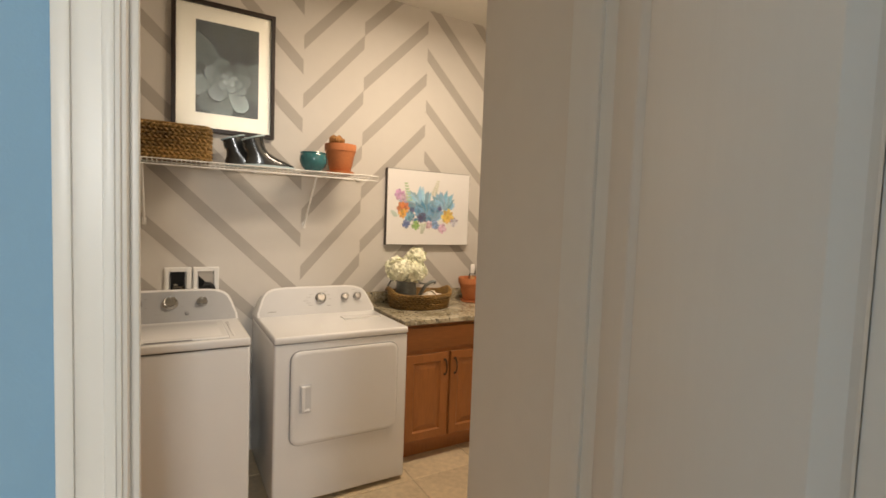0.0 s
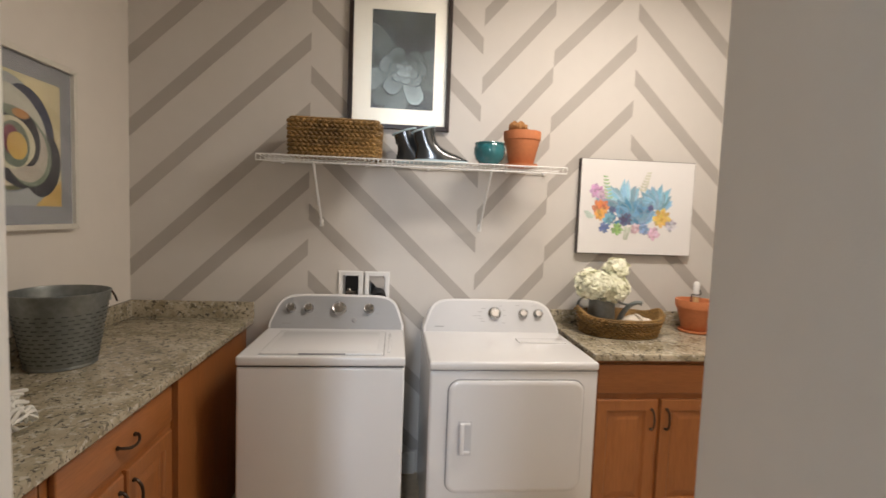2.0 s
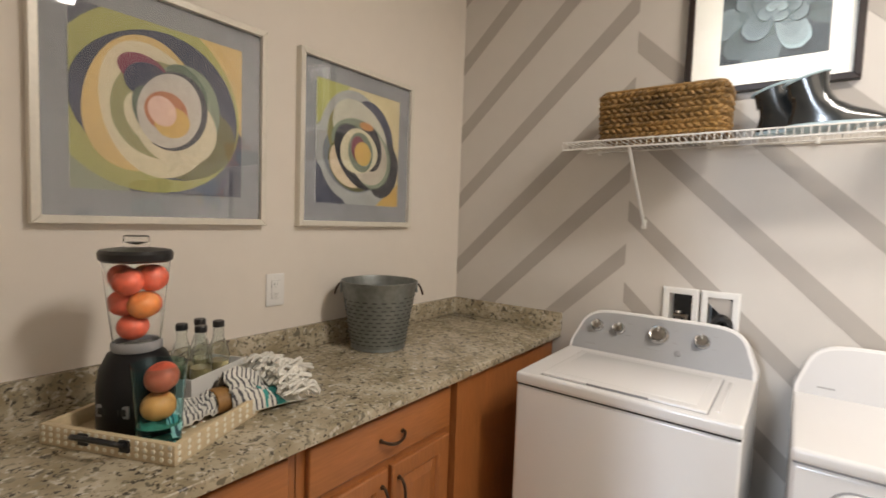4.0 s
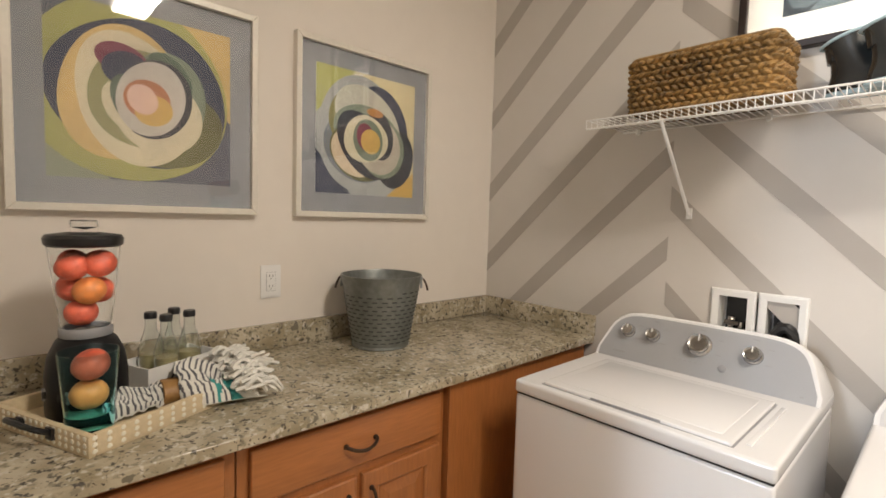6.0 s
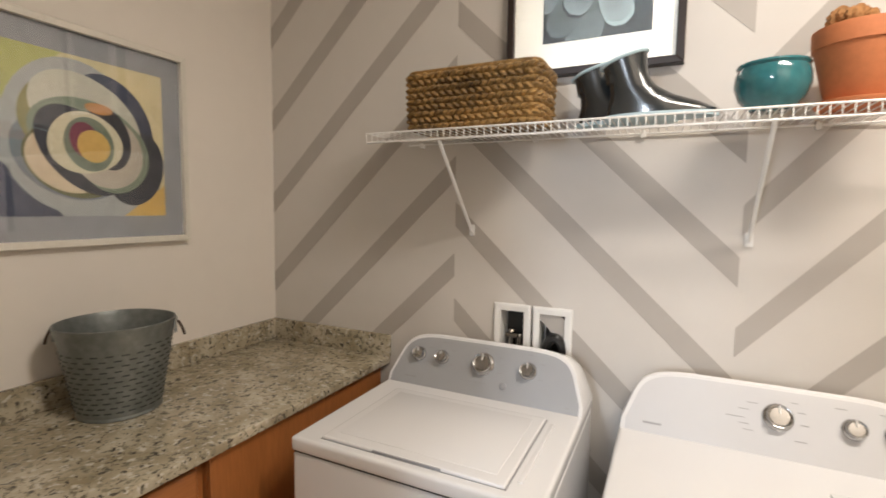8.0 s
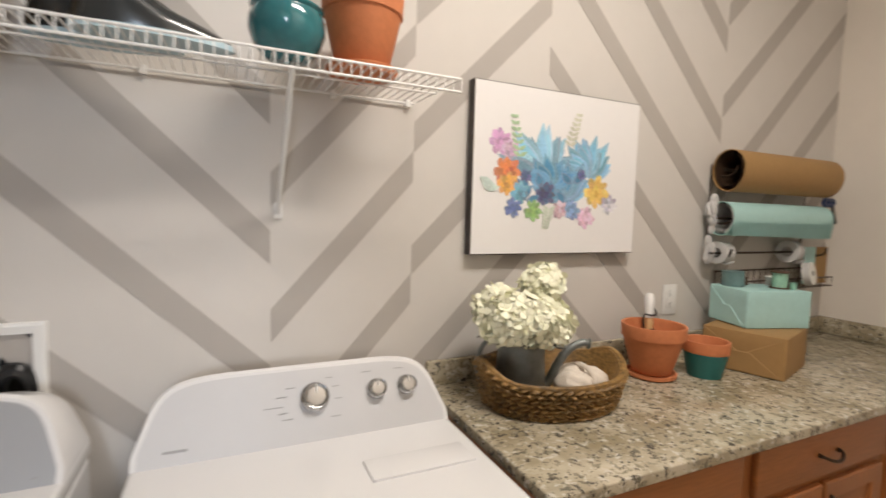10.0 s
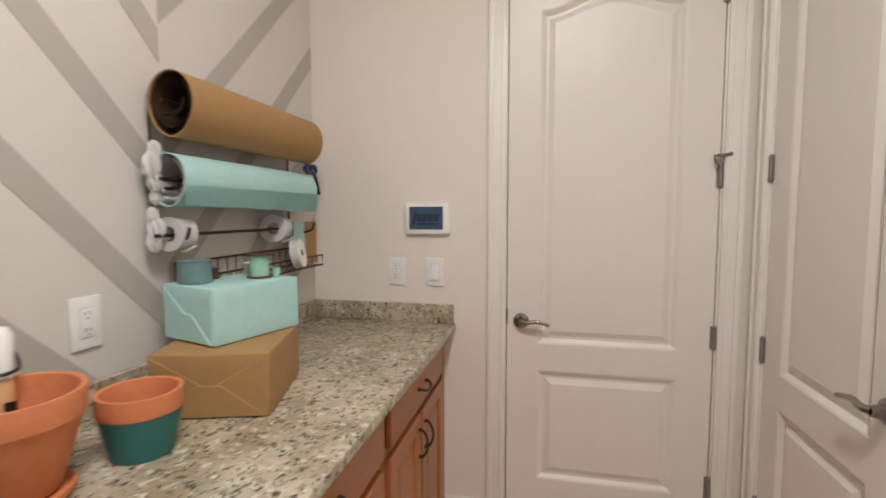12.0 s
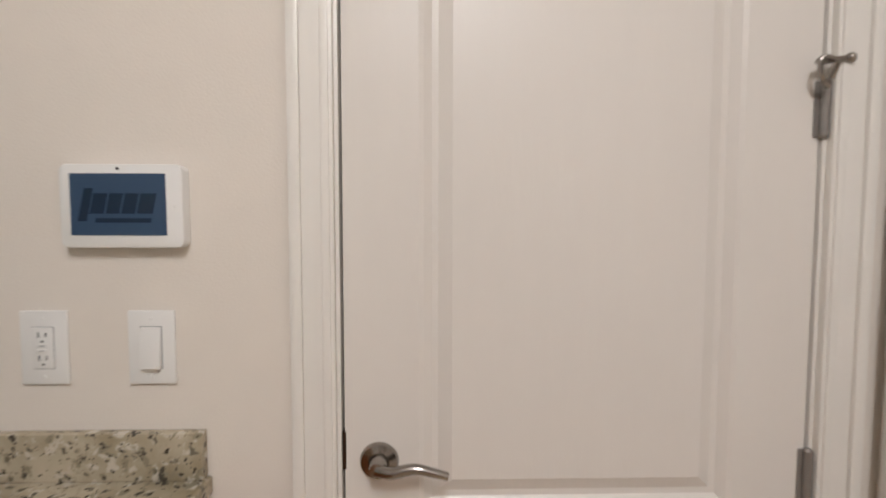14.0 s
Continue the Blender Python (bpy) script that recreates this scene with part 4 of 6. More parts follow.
def abstract(scheme):
    def draw(sheet, to, win):
        x0, x1, y0, y1 = win
        w, h = x1 - x0, y1 - y0
        S = lambda pts: clip_rect([(x0 + w * px, y0 + h * py) for px, py in pts], x0, x1, y0, y1)
        layer = 0
        for colour, poly in scheme:
            pts = S(poly)
            layer += 1
            if pts:
                ink(sheet, to, pts, tuple(round(0.74 * c, 3) for c in colour), layer)
    return draw


NAVY, SLATE, SAGE, CREAMC, SAND, LIME = (0.040, 0.048, 0.085), (0.095, 0.098, 0.13), (0.20, 0.24, 0.17), (0.60, 0.52, 0.36), (0.58, 0.40, 0.16), (0.34, 0.33, 0.11)
OLIVE, BLACKISH, GREYB, ORANGEC, YELLOWC, PINKC, PLUM = (0.13, 0.12, 0.045), (0.030, 0.031, 0.040), (0.35, 0.36, 0.345), (0.42, 0.16, 0.07), (0.58, 0.37, 0.10), (0.68, 0.46, 0.37), (0.20, 0.045, 0.075)
FULL = [(0, 0), (1, 0), (1, 1), (0, 1)]
# petals of overlapping ovals, from the outermost in
scheme_a = [(SLATE, FULL), (SAND, [(0.5, 1), (1, 1), (1, 0.42)]), ((0.24, 0.26, 0.19), [(0, 0), (0.3, 0), (0, 0.45)]), (LIME, blob(0.43, 0.53, 0.55, 0.54, -0.2, 0.02, 3, 1)), (NAVY, blob(0.49, 0.52, 0.49, 0.435, -0.25, 0.03, 3, 2)), (OLIVE, blob(0.66, 0.33, 0.29, 0.235, 0.5, 0.04, 2, 1)),
            (SAND, blob(0.38, 0.51, 0.325, 0.40, -0.25, 0.03, 3, 0)), (CREAMC, blob(0.45, 0.48, 0.31, 0.40, 0.35, 0.03, 3, 1)), ((0.27, 0.26, 0.12), blob(0.50, 0.49, 0.315, 0.29, -0.2, 0.03, 3, 0)), (SAGE, blob(0.60, 0.50, 0.235, 0.31, -0.3, 0.04, 2, 1)), (CREAMC, blob(0.57, 0.41, 0.25, 0.235, 0.3, 0.04, 2, 2)),
            (PLUM, blob(0.37, 0.71, 0.135, 0.095, -0.1, 0.05, 2, 1)), (NAVY, blob(0.385, 0.66, 0.115, 0.105, 0.2, 0.05, 2, 0)), ((0.09, 0.13, 0.09), blob(0.63, 0.67, 0.15, 0.10, -0.7, 0.05, 2, 1)), (BLACKISH, blob(0.545, 0.505, 0.205, 0.25, -0.5, 0.03, 2, 1)),
            (CREAMC, blob(0.375, 0.44, 0.10, 0.15, 0.35, 0.05, 2, 1)), ((0.10, 0.13, 0.095), blob(0.425, 0.47, 0.105, 0.17, 0.35, 0.05, 2, 1)), ((0.50, 0.45, 0.395), blob(0.525, 0.505, 0.185, 0.235, -0.45, 0.03, 2, 1)),
            (ORANGEC, blob(0.50, 0.495, 0.125, 0.125, 0.3, 0.03, 2, 1)), (YELLOWC, blob(0.535, 0.435, 0.105, 0.095, 0.5, 0.04, 2, 1)), (PINKC, blob(0.475, 0.495, 0.080, 0.092, 0.3, 0.03, 2, 1))]
scheme_b = [(GREYB, FULL), ((0.60, 0.50, 0.29), [(0.28, 1), (1, 1), (1, 0.16)]), ((0.40, 0.40, 0.12), [(0, 1), (0.36, 1), (0, 0.62)]), (NAVY, [(0, 0), (0.33, 0), (0, 0.34)]), (YELLOWC, [(0.70, 0), (1, 0), (1, 0.22)]), (GREYB, blob(0.44, 0.49, 0.43, 0.48, 0.1, 0.02, 3, 1)),
            (NAVY, blob(0.66, 0.63, 0.23, 0.32, 0.5, 0.03, 2, 1)), (BLACKISH, blob(0.79, 0.33, 0.20, 0.265, -0.35, 0.03, 2, 1)), ((0.17, 0.19, 0.215), blob(0.40, 0.38, 0.335, 0.275, -0.25, 0.03, 2, 1)), ((0.23, 0.21, 0.075), blob(0.40, 0.62, 0.285, 0.27, 0.6, 0.03, 2, 1)), ((0.50, 0.47, 0.38), blob(0.50, 0.62, 0.35, 0.255, -0.45, 0.03, 2, 1)),
            (SAGE, blob(0.49, 0.52, 0.33, 0.225, -0.1, 0.03, 2, 1)), (OLIVE, blob(0.40, 0.34, 0.28, 0.22, -0.3, 0.03, 2, 1)), ((0.60, 0.48, 0.33), blob(0.37, 0.345, 0.235, 0.195, -0.3, 0.03, 2, 1)), (BLACKISH, blob(0.46, 0.41, 0.32, 0.215, -0.75, 0.03, 2, 1)), (SAGE, blob(0.65, 0.40, 0.235, 0.25, -0.4, 0.03, 2, 1)), ((0.47, 0.41, 0.33), blob(0.61, 0.42, 0.235, 0.235, -0.5, 0.03, 2, 1)),
            (BLACKISH, blob(0.61, 0.51, 0.145, 0.21, 0.15, 0.03, 2, 1)), ((0.60, 0.54, 0.38), blob(0.475, 0.465, 0.225, 0.195, 0.1, 0.03, 3, 1)), ((0.50, 0.22, 0.06), blob(0.56, 0.695, 0.085, 0.035, -0.05, 0.03, 2, 1)), ((0.17, 0.21, 0.155), blob(0.495, 0.46, 0.148, 0.175, 0.05, 0.03, 2, 1)), (PLUM, blob(0.465, 0.485, 0.085, 0.115, 0.1, 0.03, 2, 1)), (YELLOWC, blob(0.52, 0.45, 0.098, 0.105, 0.05, 0.03, 2, 1))]
# local x runs along the west wall towards the corner (world +y)
WESTW = lambda y, z: Matrix(((0, 0, 1, 0.002), (1, 0, 0, y), (0, 1, 0, z), (0, 0, 0, 1)))
framed_print(WESTW(-1.905, 1.405), 0.655, 0.68, "square abstract print of overlapping ovals, silver-white frame", 0.022, 0.030, FRAMEW, MATB, (0.084, 0.565, 0.095, 0.588), abstract(scheme_a))
framed_print(WESTW(-1.110, 1.405), 0.655, 0.68, "square abstract print of nested rings, silver-white frame", 0.022, 0.030, FRAMEW, MATB, (0.084, 0.565, 0.095, 0.588), abstract(scheme_b))


def succulent(sheet, to, win):
    x0, x1, y0, y1 = win
    w, h = x1 - x0, y1 - y0
    ink(sheet, to, [(x0, y0), (x1, y0), (x1, y1), (x0, y1)], (0.055, 0.068, 0.075), 1)
    cx, cy = x0 + w * 0.52, y0 + h * 0.41
    layer = 2

    def petal(deg, dist, L, W, v):
        nonlocal layer
        # broad, faintly pointed petal: the gap round it, rim, body, shaded foot
        for sc, sh in ((1.07, 0.0), (1.0, 1.3), (0.93, 1.0), (0.74, 0.84), (0.50, 0.66)):
            pts = []
            for i in range(15):
                q = i / 14
                pts.append((dist * w + L * w * sc * q, W * w * 0.5 * sc * (q ** 0.6) * math.sqrt(max(0.0, 1 - q ** 4.0))))
            pts = pts + [(x, -y) for x, y in reversed(pts[1:-1])]
            c, s_ = math.cos(radians(deg)), math.sin(radians(deg))
            pts = clip_rect([(cx + c * x - s_ * y, cy + s_ * x + c * y) for x, y in pts], x0, x1, y0, y1)
            layer += 0.15
            if len(pts) > 2:
                ink(sheet, to, pts, (round(v * sh * 0.84, 3), round(v * sh * 1.03, 3), round(v * sh * 1.05, 3)) if sh else (0.030, 0.040, 0.045), layer)

    for deg, dist, L, W, v in ((136, 0.12, 0.80, 0.56, 0.135), (60, 0.20, 0.95, 0.72, 0.050), (100, 0.50, 0.60, 0.50, 0.09), (165, 0.30, 0.50, 0.40, 0.10), (200, 0.08, 0.62, 0.46, 0.21), (18, 0.10, 0.62, 0.52, 0.12), (-22, 0.10, 0.58, 0.42, 0.12), (-105, 0.10, 0.62, 0.56, 0.16), (232, 0.10, 0.62, 0.40, 0.12), (88, 0.08, 0.52, 0.50, 0.045),
                               (-66, 0.02, 0.58, 0.40, 0.27), (-125, 0.02, 0.44, 0.38, 0.19), (168, 0.02, 0.38, 0.36, 0.17), (118, 0.02, 0.34, 0.34, 0.13), (42, 0.02, 0.34, 0.36, 0.095), (0, 0.02, 0.34, 0.30, 0.13), (-40, 0.02, 0.32, 0.26, 0.18)):
        petal(deg, dist, L, W, v)
    for k in range(7):
        petal(25 + k * 51.4, 0.0, 0.235, 0.20, 0.15 + 0.08 * math.sin(radians(205 + k * 51.4)))
    for k in range(5):
        petal(-60 + k * 72, 0.0, 0.135, 0.13, 0.24 + 0.08 * math.sin(radians(120 + k * 72)))
    for k in range(3):
        petal(20 + k * 120, 0.0, 0.07, 0.07, 0.30)


NORTHW = lambda x, z: Matrix(((1, 0, 0, x), (0, 0, -1, -0.002), (0, 1, 0, z), (0, 0, 0, 1)))
framed_print(NORTHW(1.143, 1.992), 0.562, 0.750, "tall succulent photograph in an espresso wooden frame", 0.024, 0.032, FRAMEB, MATW, (0.124, 0.468, 0.112, 0.640), succulent)

# flower canvas
t = thing("flower_canvas", NORTHW(2.479, 1.334), "white canvas painted with watercolour blue and orange succulents", "painting")
part("canvas_wrap", box(0.0, 0.698, 0.0, 0.551, 0.0, 0.036, 0.002), FRAMEB, t, "black wrapped edge")
face = part("canvas_face", box(0.003, 0.695, 0.003, 0.548, 0.034, 0.0375), CANVAS, t)
CV = lambda x, y, z: (0.698 * (x * 0.95 - 0.025), 0.551 * (y * 0.93 + 0.065), 0.0378 + z)
rnd = random.Random(3)
lay = [1.0]


def wash(poly, colour, n=2):
    for k in range(n):
        s = 1 - 0.30 * k
        mx, my = sum(p[0] for p in poly) / len(poly), sum(p[1] for p in poly) / len(poly)
        q = [(mx + (x - mx) * s, my + (y - my) * s) for x, y in poly]
        lay[0] += 0.04
        m_ = [0.86, 1.0][k] if n > 1 else 0.9
        ink(face, CV, q, tuple(round((0.80 + (c - 0.80) * m_) * 20) / 20 for c in colour), lay[0], "painted_petal")


for cx, cy, n, L, wd, col in ((0.42, 0.42, 17, 0.27, 0.095, (0.24, 0.46, 0.60)), (0.72, 0.46, 15, 0.22, 0.085, (0.20, 0.43, 0.60)), (0.57, 0.30, 13, 0.24, 0.090, (0.17, 0.38, 0.56)), (0.48, 0.38, 11, 0.17, 0.08, (0.10, 0.27, 0.44))):
    for k in range(n):
        a = math.radians(20 + 140 * k / (n - 1)) + rnd.uniform(-0.1, 0.1)
        tone = rnd.uniform(0.75, 1.35)
        c = tuple(min(0.9, max(0.02, v * tone)) for v in col)
        wash([(x, cy + (y - cy) * 1.27) for x, y in leafshape(cx + rnd.uniform(-0.02, 0.02), cy, L * rnd.uniform(0.75, 1.1), wd, a)], tuple(round(v, 2) for v in c))
for k in range(14):
    wash(leafshape(0.30 + 0.34 * rnd.random(), 0.24 + 0.20 * rnd.random(), 0.10, 0.05, rnd.uniform(0.5, 2.6)), (0.10, 0.24, 0.42))


def rosette(cx, cy, r, col):
    """A painted rosette: three rings of uneven petals, paler at the rim, with bare canvas between."""
    for ring, n, size, pale in ((1.0, 8, 0.32, 0.08), (0.62, 7, 0.28, 0.02), (0.22, 4, 0.22, 0.0)):
        for k in range(n):
            a = 2 * math.pi * (k + ring) / n + rnd.uniform(-0.2, 0.2)
            tone = rnd.uniform(0.55, 1.25)
            c = tuple(round(min(0.85, max(0.01, v * tone + pale * (0.75 - v))), 2) for v in col)
            px, py = cx + 0.68 * r * ring * math.cos(a), cy + 0.68 * r * ring * math.sin(a)
            sz = r * size * rnd.uniform(0.8, 1.2)
            wash([(x, cy + (y - cy) * 1.27) for x, y in blob(px, py, sz * 1.15, sz * 0.85, a, 0.12, 3, k, 14)], c, 1)


for cx, cy, r, col in ((0.22, 0.46, 0.075, (0.7, 0.16, 0.03)), (0.225, 0.38, 0.06, (0.8, 0.35, 0.04)), (0.18, 0.64, 0.065, (0.6, 0.3, 0.55)), (0.235, 0.60, 0.05, (0.6, 0.4, 0.55)), (0.79, 0.36, 0.085, (0.8, 0.48, 0.06)), (0.30, 0.33, 0.055, (0.1, 0.35, 0.5)), (0.45, 0.33, 0.062, (0.03, 0.04, 0.15)), (0.26, 0.23, 0.05, (0.1, 0.15, 0.4)),
                       (0.38, 0.22, 0.055, (0.25, 0.45, 0.12)), (0.55, 0.23, 0.05, (0.8, 0.5, 0.6)), (0.72, 0.18, 0.06, (0.75, 0.45, 0.6)), (0.63, 0.23, 0.05, (0.2, 0.35, 0.65)), (0.88, 0.27, 0.055, (0.65, 0.62, 0.75)), (0.68, 0.47, 0.03, (0.05, 0.07, 0.25)), (0.33, 0.44, 0.035, (0.05, 0.08, 0.25))):
    rosette(cx, cy, r, col)
for base, top_, col in (((0.29, 0.56), (0.25, 0.80), (0.35, 0.5, 0.3)), ((0.60, 0.66), (0.65, 0.86), (0.6, 0.55, 0.45)), ((0.13, 0.33), (0.09, 0.40), (0.5, 0.65, 0.6)), ((0.48, 0.22), (0.46, 0.10), (0.6, 0.65, 0.5))):
    for k in range(7):
        f = k / 6
        x, y = base[0] + (top_[0] - base[0]) * f, base[1] + (top_[1] - base[1]) * f
        for s in (-1, 1):
            wash(leafshape(x, y, 0.055 * (1 - 0.5 * f), 0.022, math.pi / 2 + s * 0.9), col, 1)


# ---------------------------------------------------------------- plates and panel
def outlet(m, label, kind_="outlet", buttons=False):
    """A wall plate, 76 by 122 mm; local x across, y up, z out of the wall."""
    t = thing("wall_outlet" if kind_ == "outlet" else "light_switch", m, label, "outlet" if kind_ == "outlet" else "switch")
    part("plate", box(-0.038, 0.038, -0.061, 0.061, 0.0, 0.006, 0.003), WHITEP, t, "", True)
    if kind_ == "outlet":
        part("receptacle_gap", box(-0.0174, 0.0174, -0.0350, 0.0350, 0.005, 0.0064), GREYP, t)
        part("receptacle", box(-0.0165, 0.0165, -0.034, 0.034, 0.005, 0.0085, 0.0015), WHITEP, t, "", True)
        if buttons:
            for yy in (-0.0042, 0.0042):
                part("test_button", box(-0.009, 0.009, yy - 0.003, yy + 0.003, 0.0080, 0.0098, 0.0008), WHITEP, t, "", True)
                part("button_print", box(-0.004, 0.004, yy - 0.0007, yy + 0.0007, 0.0096, 0.0100), GREYP, t)
        for yy in (-0.019, 0.019):
            for xx, hh in ((-0.006, 0.0045), (0.006, 0.0035)):
                part("slot", box(xx - 0.0011, xx + 0.0011, yy - hh + 0.003, yy + hh + 0.003, 0.0082, 0.0089), DARK, t)
            part("slot", lathe([(0.0022, 0.0082), (0.0022, 0.0089)], 10), DARK, t, "", False, pose(0, yy - 0.008, 0))
    else:
        part("rocker_gap", box(-0.0176, 0.0176, -0.0352, 0.0352, 0.005, 0.0064), GREYP, t)
        g = box(-0.0165, 0.0165, -0.034, 0.034, 0.005, 0.0095, 0.002)
        for v in g.verts:
            if v.co.z > 0.006:
                v.co.z += 0.0025 - v.co.y * 0.10
        part("rocker", g, WHITEP, t, "", True)
    for yy in (-0.048, 0.048):
        part("screw", lathe([(0.003, 0.0055), (0.003, 0.0068), (0.001, 0.0072)], 10), WHITEP, t, "", False, pose(0, yy, 0))
    return t


EASTW = lambda y, z: Matrix(((0, 0, -1, E_X - 0.0005), (-1, 0, 0, y), (0, 1, 0, z), (0, 0, 0, 1)))
outlet(Matrix(((0, 0, 1, 0.0005), (1, 0, 0, -1.193), (0, 1, 0, 1.163), (0, 0, 0, 1))), "white duplex outlet above the granite backsplash")
outlet(Matrix(((1, 0, 0, 3.436), (0, 0, -1, -0.002), (0, 1, 0, 1.136), (0, 0, 0, 1))), "white duplex outlet on the striped wall")
outlet(EASTW(-0.393, 1.133), "white outlet with test buttons on the end wall", buttons=True)
outlet(EASTW(-0.566, 1.133), "white rocker light switch beside the door", "switch")
t = thing("security_panel", EASTW(-0.536, 1.363), "white wall-mounted security touch panel with blue screen", "control panel")
g = box(-0.096, 0.096, -0.066, 0.066, 0.0, 0.022)
bmesh.ops.bevel(g, geom=[e for e in g.edges if abs(e.verts[0].co.z - e.verts[1].co.z) > 0.01], offset=0.012, segments=5, affect="EDGES", profile=0.5)
bmesh.ops.bevel(g, geom=[e for e in g.edges if e.verts[0].co.z > 0.02 and e.verts[1].co.z > 0.02], offset=0.003, segments=2, affect="EDGES", profile=0.5)
part("case", g, WHITEP, t, "", True)
part("camera_lens", lathe([(0.0025, 0.021), (0.0025, 0.0226)], 12), DARK, t, "", False, pose(-0.004, 0.0585, 0))
sc = part("screen", box(-0.078, 0.070, -0.046, 0.051, 0.0215, 0.0232), SCREENGLOW, t, "lit blue touch screen")
for x0, x1, y0, y1 in ((-0.062, -0.048, -0.024, 0.028), (-0.046, -0.024, -0.012, 0.020), (-0.021, 0.000, -0.012, 0.020), (0.003, 0.024, -0.012, 0.020), (0.027, 0.052, -0.012, 0.020), (-0.035, 0.052, -0.026, -0.019)):
    g = box(x0, x1, y0, y1, 0.0231, 0.0236)
    for v in g.verts:
        v.co.x += 0.22 * v.co.y
    part("screen_mark", g, SCREEN, sc)
part("button", lathe([(0.003, 0.021), (0.003, 0.0228)], 12), WHITEP, t, "", False, pose(0.083, 0.0, 0))


# ---------------------------------------------------------------- west counter: tray, blender, drinks, bucket
TRAY = pose(0.297, -1.648, CT, 0, 0, 24)
t = thing("serving_tray", TRAY, "bone-inlay serving tray with black metal handles", "tray")
hu, hv = 0.180, 0.240
part("base", box(-hu + 0.004, hu - 0.004, -hv + 0.004, hv - 0.004, 0.001, 0.010), TRAYM, t)
for nm, d in (("side", (-hu, hu, -hv, -hv + 0.014)), ("side", (-hu, hu, hv - 0.014, hv)), ("end", (-hu, -hu + 0.014, -hv + 0.0145, hv - 0.0145)), ("end", (hu - 0.014, hu, -hv + 0.0145, hv - 0.0145))):
    part(nm, box(*d, 0.0, 0.047, 0.003), TRAYM, t, "", True)
bead = finish("inlay_bead", ball(0.0062, (0, 0, 0), squash=0.35, sub=1), BEAD, True)
for row in (0.012, 0.026, 0.040):
    for k in range(17):
        ob = new("inlay_bead", bead)
        ob.parent, ob.matrix_basis = t, pose(hu - 0.012 - k * (2 * hu - 0.024) / 16, -hv, row, 90)
        ob = new("inlay_bead", bead)
        ob.parent, ob.matrix_basis = t, pose(hu, -hv + 0.012 + k * (2 * hv - 0.024) / 16, row, 0, 90)
for k in range(11):
    for q in range(5):
        ob = new("inlay_bead", bead)
        ob.parent, ob.matrix_basis = t, pose(hu - 0.03 - q * 0.028, hv - 0.03 - k * 0.033, 0.0105)
for s in (-1, 1):
    y = s * (hv + 0.002)
    g = tube(curve([(-0.055, y, 0.030), (-0.055, y + s * 0.026, 0.046), (0.0, y + s * 0.032, 0.050), (0.055, y + s * 0.026, 0.046), (0.055, y, 0.030)], 5), 0.0062)
    box(-0.068, -0.042, min(y - s * 0.003, y + s * 0.004), max(y - s * 0.003, y + s * 0.004), 0.016, 0.042, 0.002, bm=g)
    box(0.042, 0.068, min(y - s * 0.003, y + s * 0.004), max(y - s * 0.003, y + s * 0.004), 0.016, 0.042, 0.002, bm=g)
    part("handle", g, BLACKP, t, "black metal handle", True)

BLZ = CT + 0.011
BLENDERB = mat("satin_black_plastic", (0.008, 0.008, 0.009), 0.42, var=0.1, spec=0.3)
t = thing("blender", pose(0.300, -1.768, BLZ, 0, 0, 30) @ Matrix.Diagonal((0.82, 0.82, 0.99, 1)), "black countertop blender with clear jar full of peaches", "blender")
part("motor_base", lathe([(0.001, 0.0), (0.098, 0.0), (0.106, 0.006), (0.107, 0.03), (0.106, 0.10), (0.098, 0.145), (0.078, 0.180), (0.062, 0.19), (0.001, 0.19)], 40, sy=0.92), BLENDERB, t, "", True)
part("button_strip", box(-0.05, 0.05, -0.0935, -0.087, 0.045, 0.075, 0.003), GREYP, t, "", True)
for k in range(5):
    part("button", box(-0.043 + k * 0.018, -0.030 + k * 0.018, -0.0965, -0.092, 0.052, 0.068, 0.002), BLACKP, t)
jar = part("jar", lathe([(0.058, 0.196), (0.060, 0.20), (0.067, 0.25), (0.083, 0.37), (0.088, 0.408), (0.0855, 0.408), (0.080, 0.365), (0.064, 0.25), (0.056, 0.205), (0.001, 0.203), (0.001, 0.196)], 36, cap=False), JARG, t, "clear plastic jar", True)
jar.visible_shadow = False
part("collar", lathe([(0.063, 0.188), (0.066, 0.192), (0.066, 0.206), (0.062, 0.212), (0.058, 0.210), (0.058, 0.19)], 36, cap=False), GREYP, t, "", True)
part("lid", lathe([(0.001, 0.404), (0.086, 0.404), (0.094, 0.409), (0.096, 0.424), (0.090, 0.432), (0.04, 0.438), (0.001, 0.438)], 36), BLACKP, t, "", True)
cap = part("cap", lathe([(0.032, 0.436), (0.034, 0.45), (0.034, 0.464), (0.030, 0.466), (0.029, 0.45), (0.001, 0.444)], 24, cap=False), JARG, t, "clear measuring cap", True)
cap.visible_shadow = False


def fruit(m, r, material, label):
    g = bmesh.new()
    bmesh.ops.create_icosphere(g, subdivisions=3, radius=r)
    for v in g.verts:
        d = math.hypot(v.co.x, v.co.y) / r
        v.co.z *= 0.92
        if v.co.z > 0:
            v.co.z -= 0.16 * r * math.exp(-(d / 0.28) ** 2)
        v.co *= 1 - 0.04 * math.exp(-(math.atan2(v.co.y, v.co.x) / 0.22) ** 2)
    ob = tagged(new("peach", finish("peach", g, material, True)), label, "fruit", "artificial peaches")
    ob.matrix_world = m
    return ob


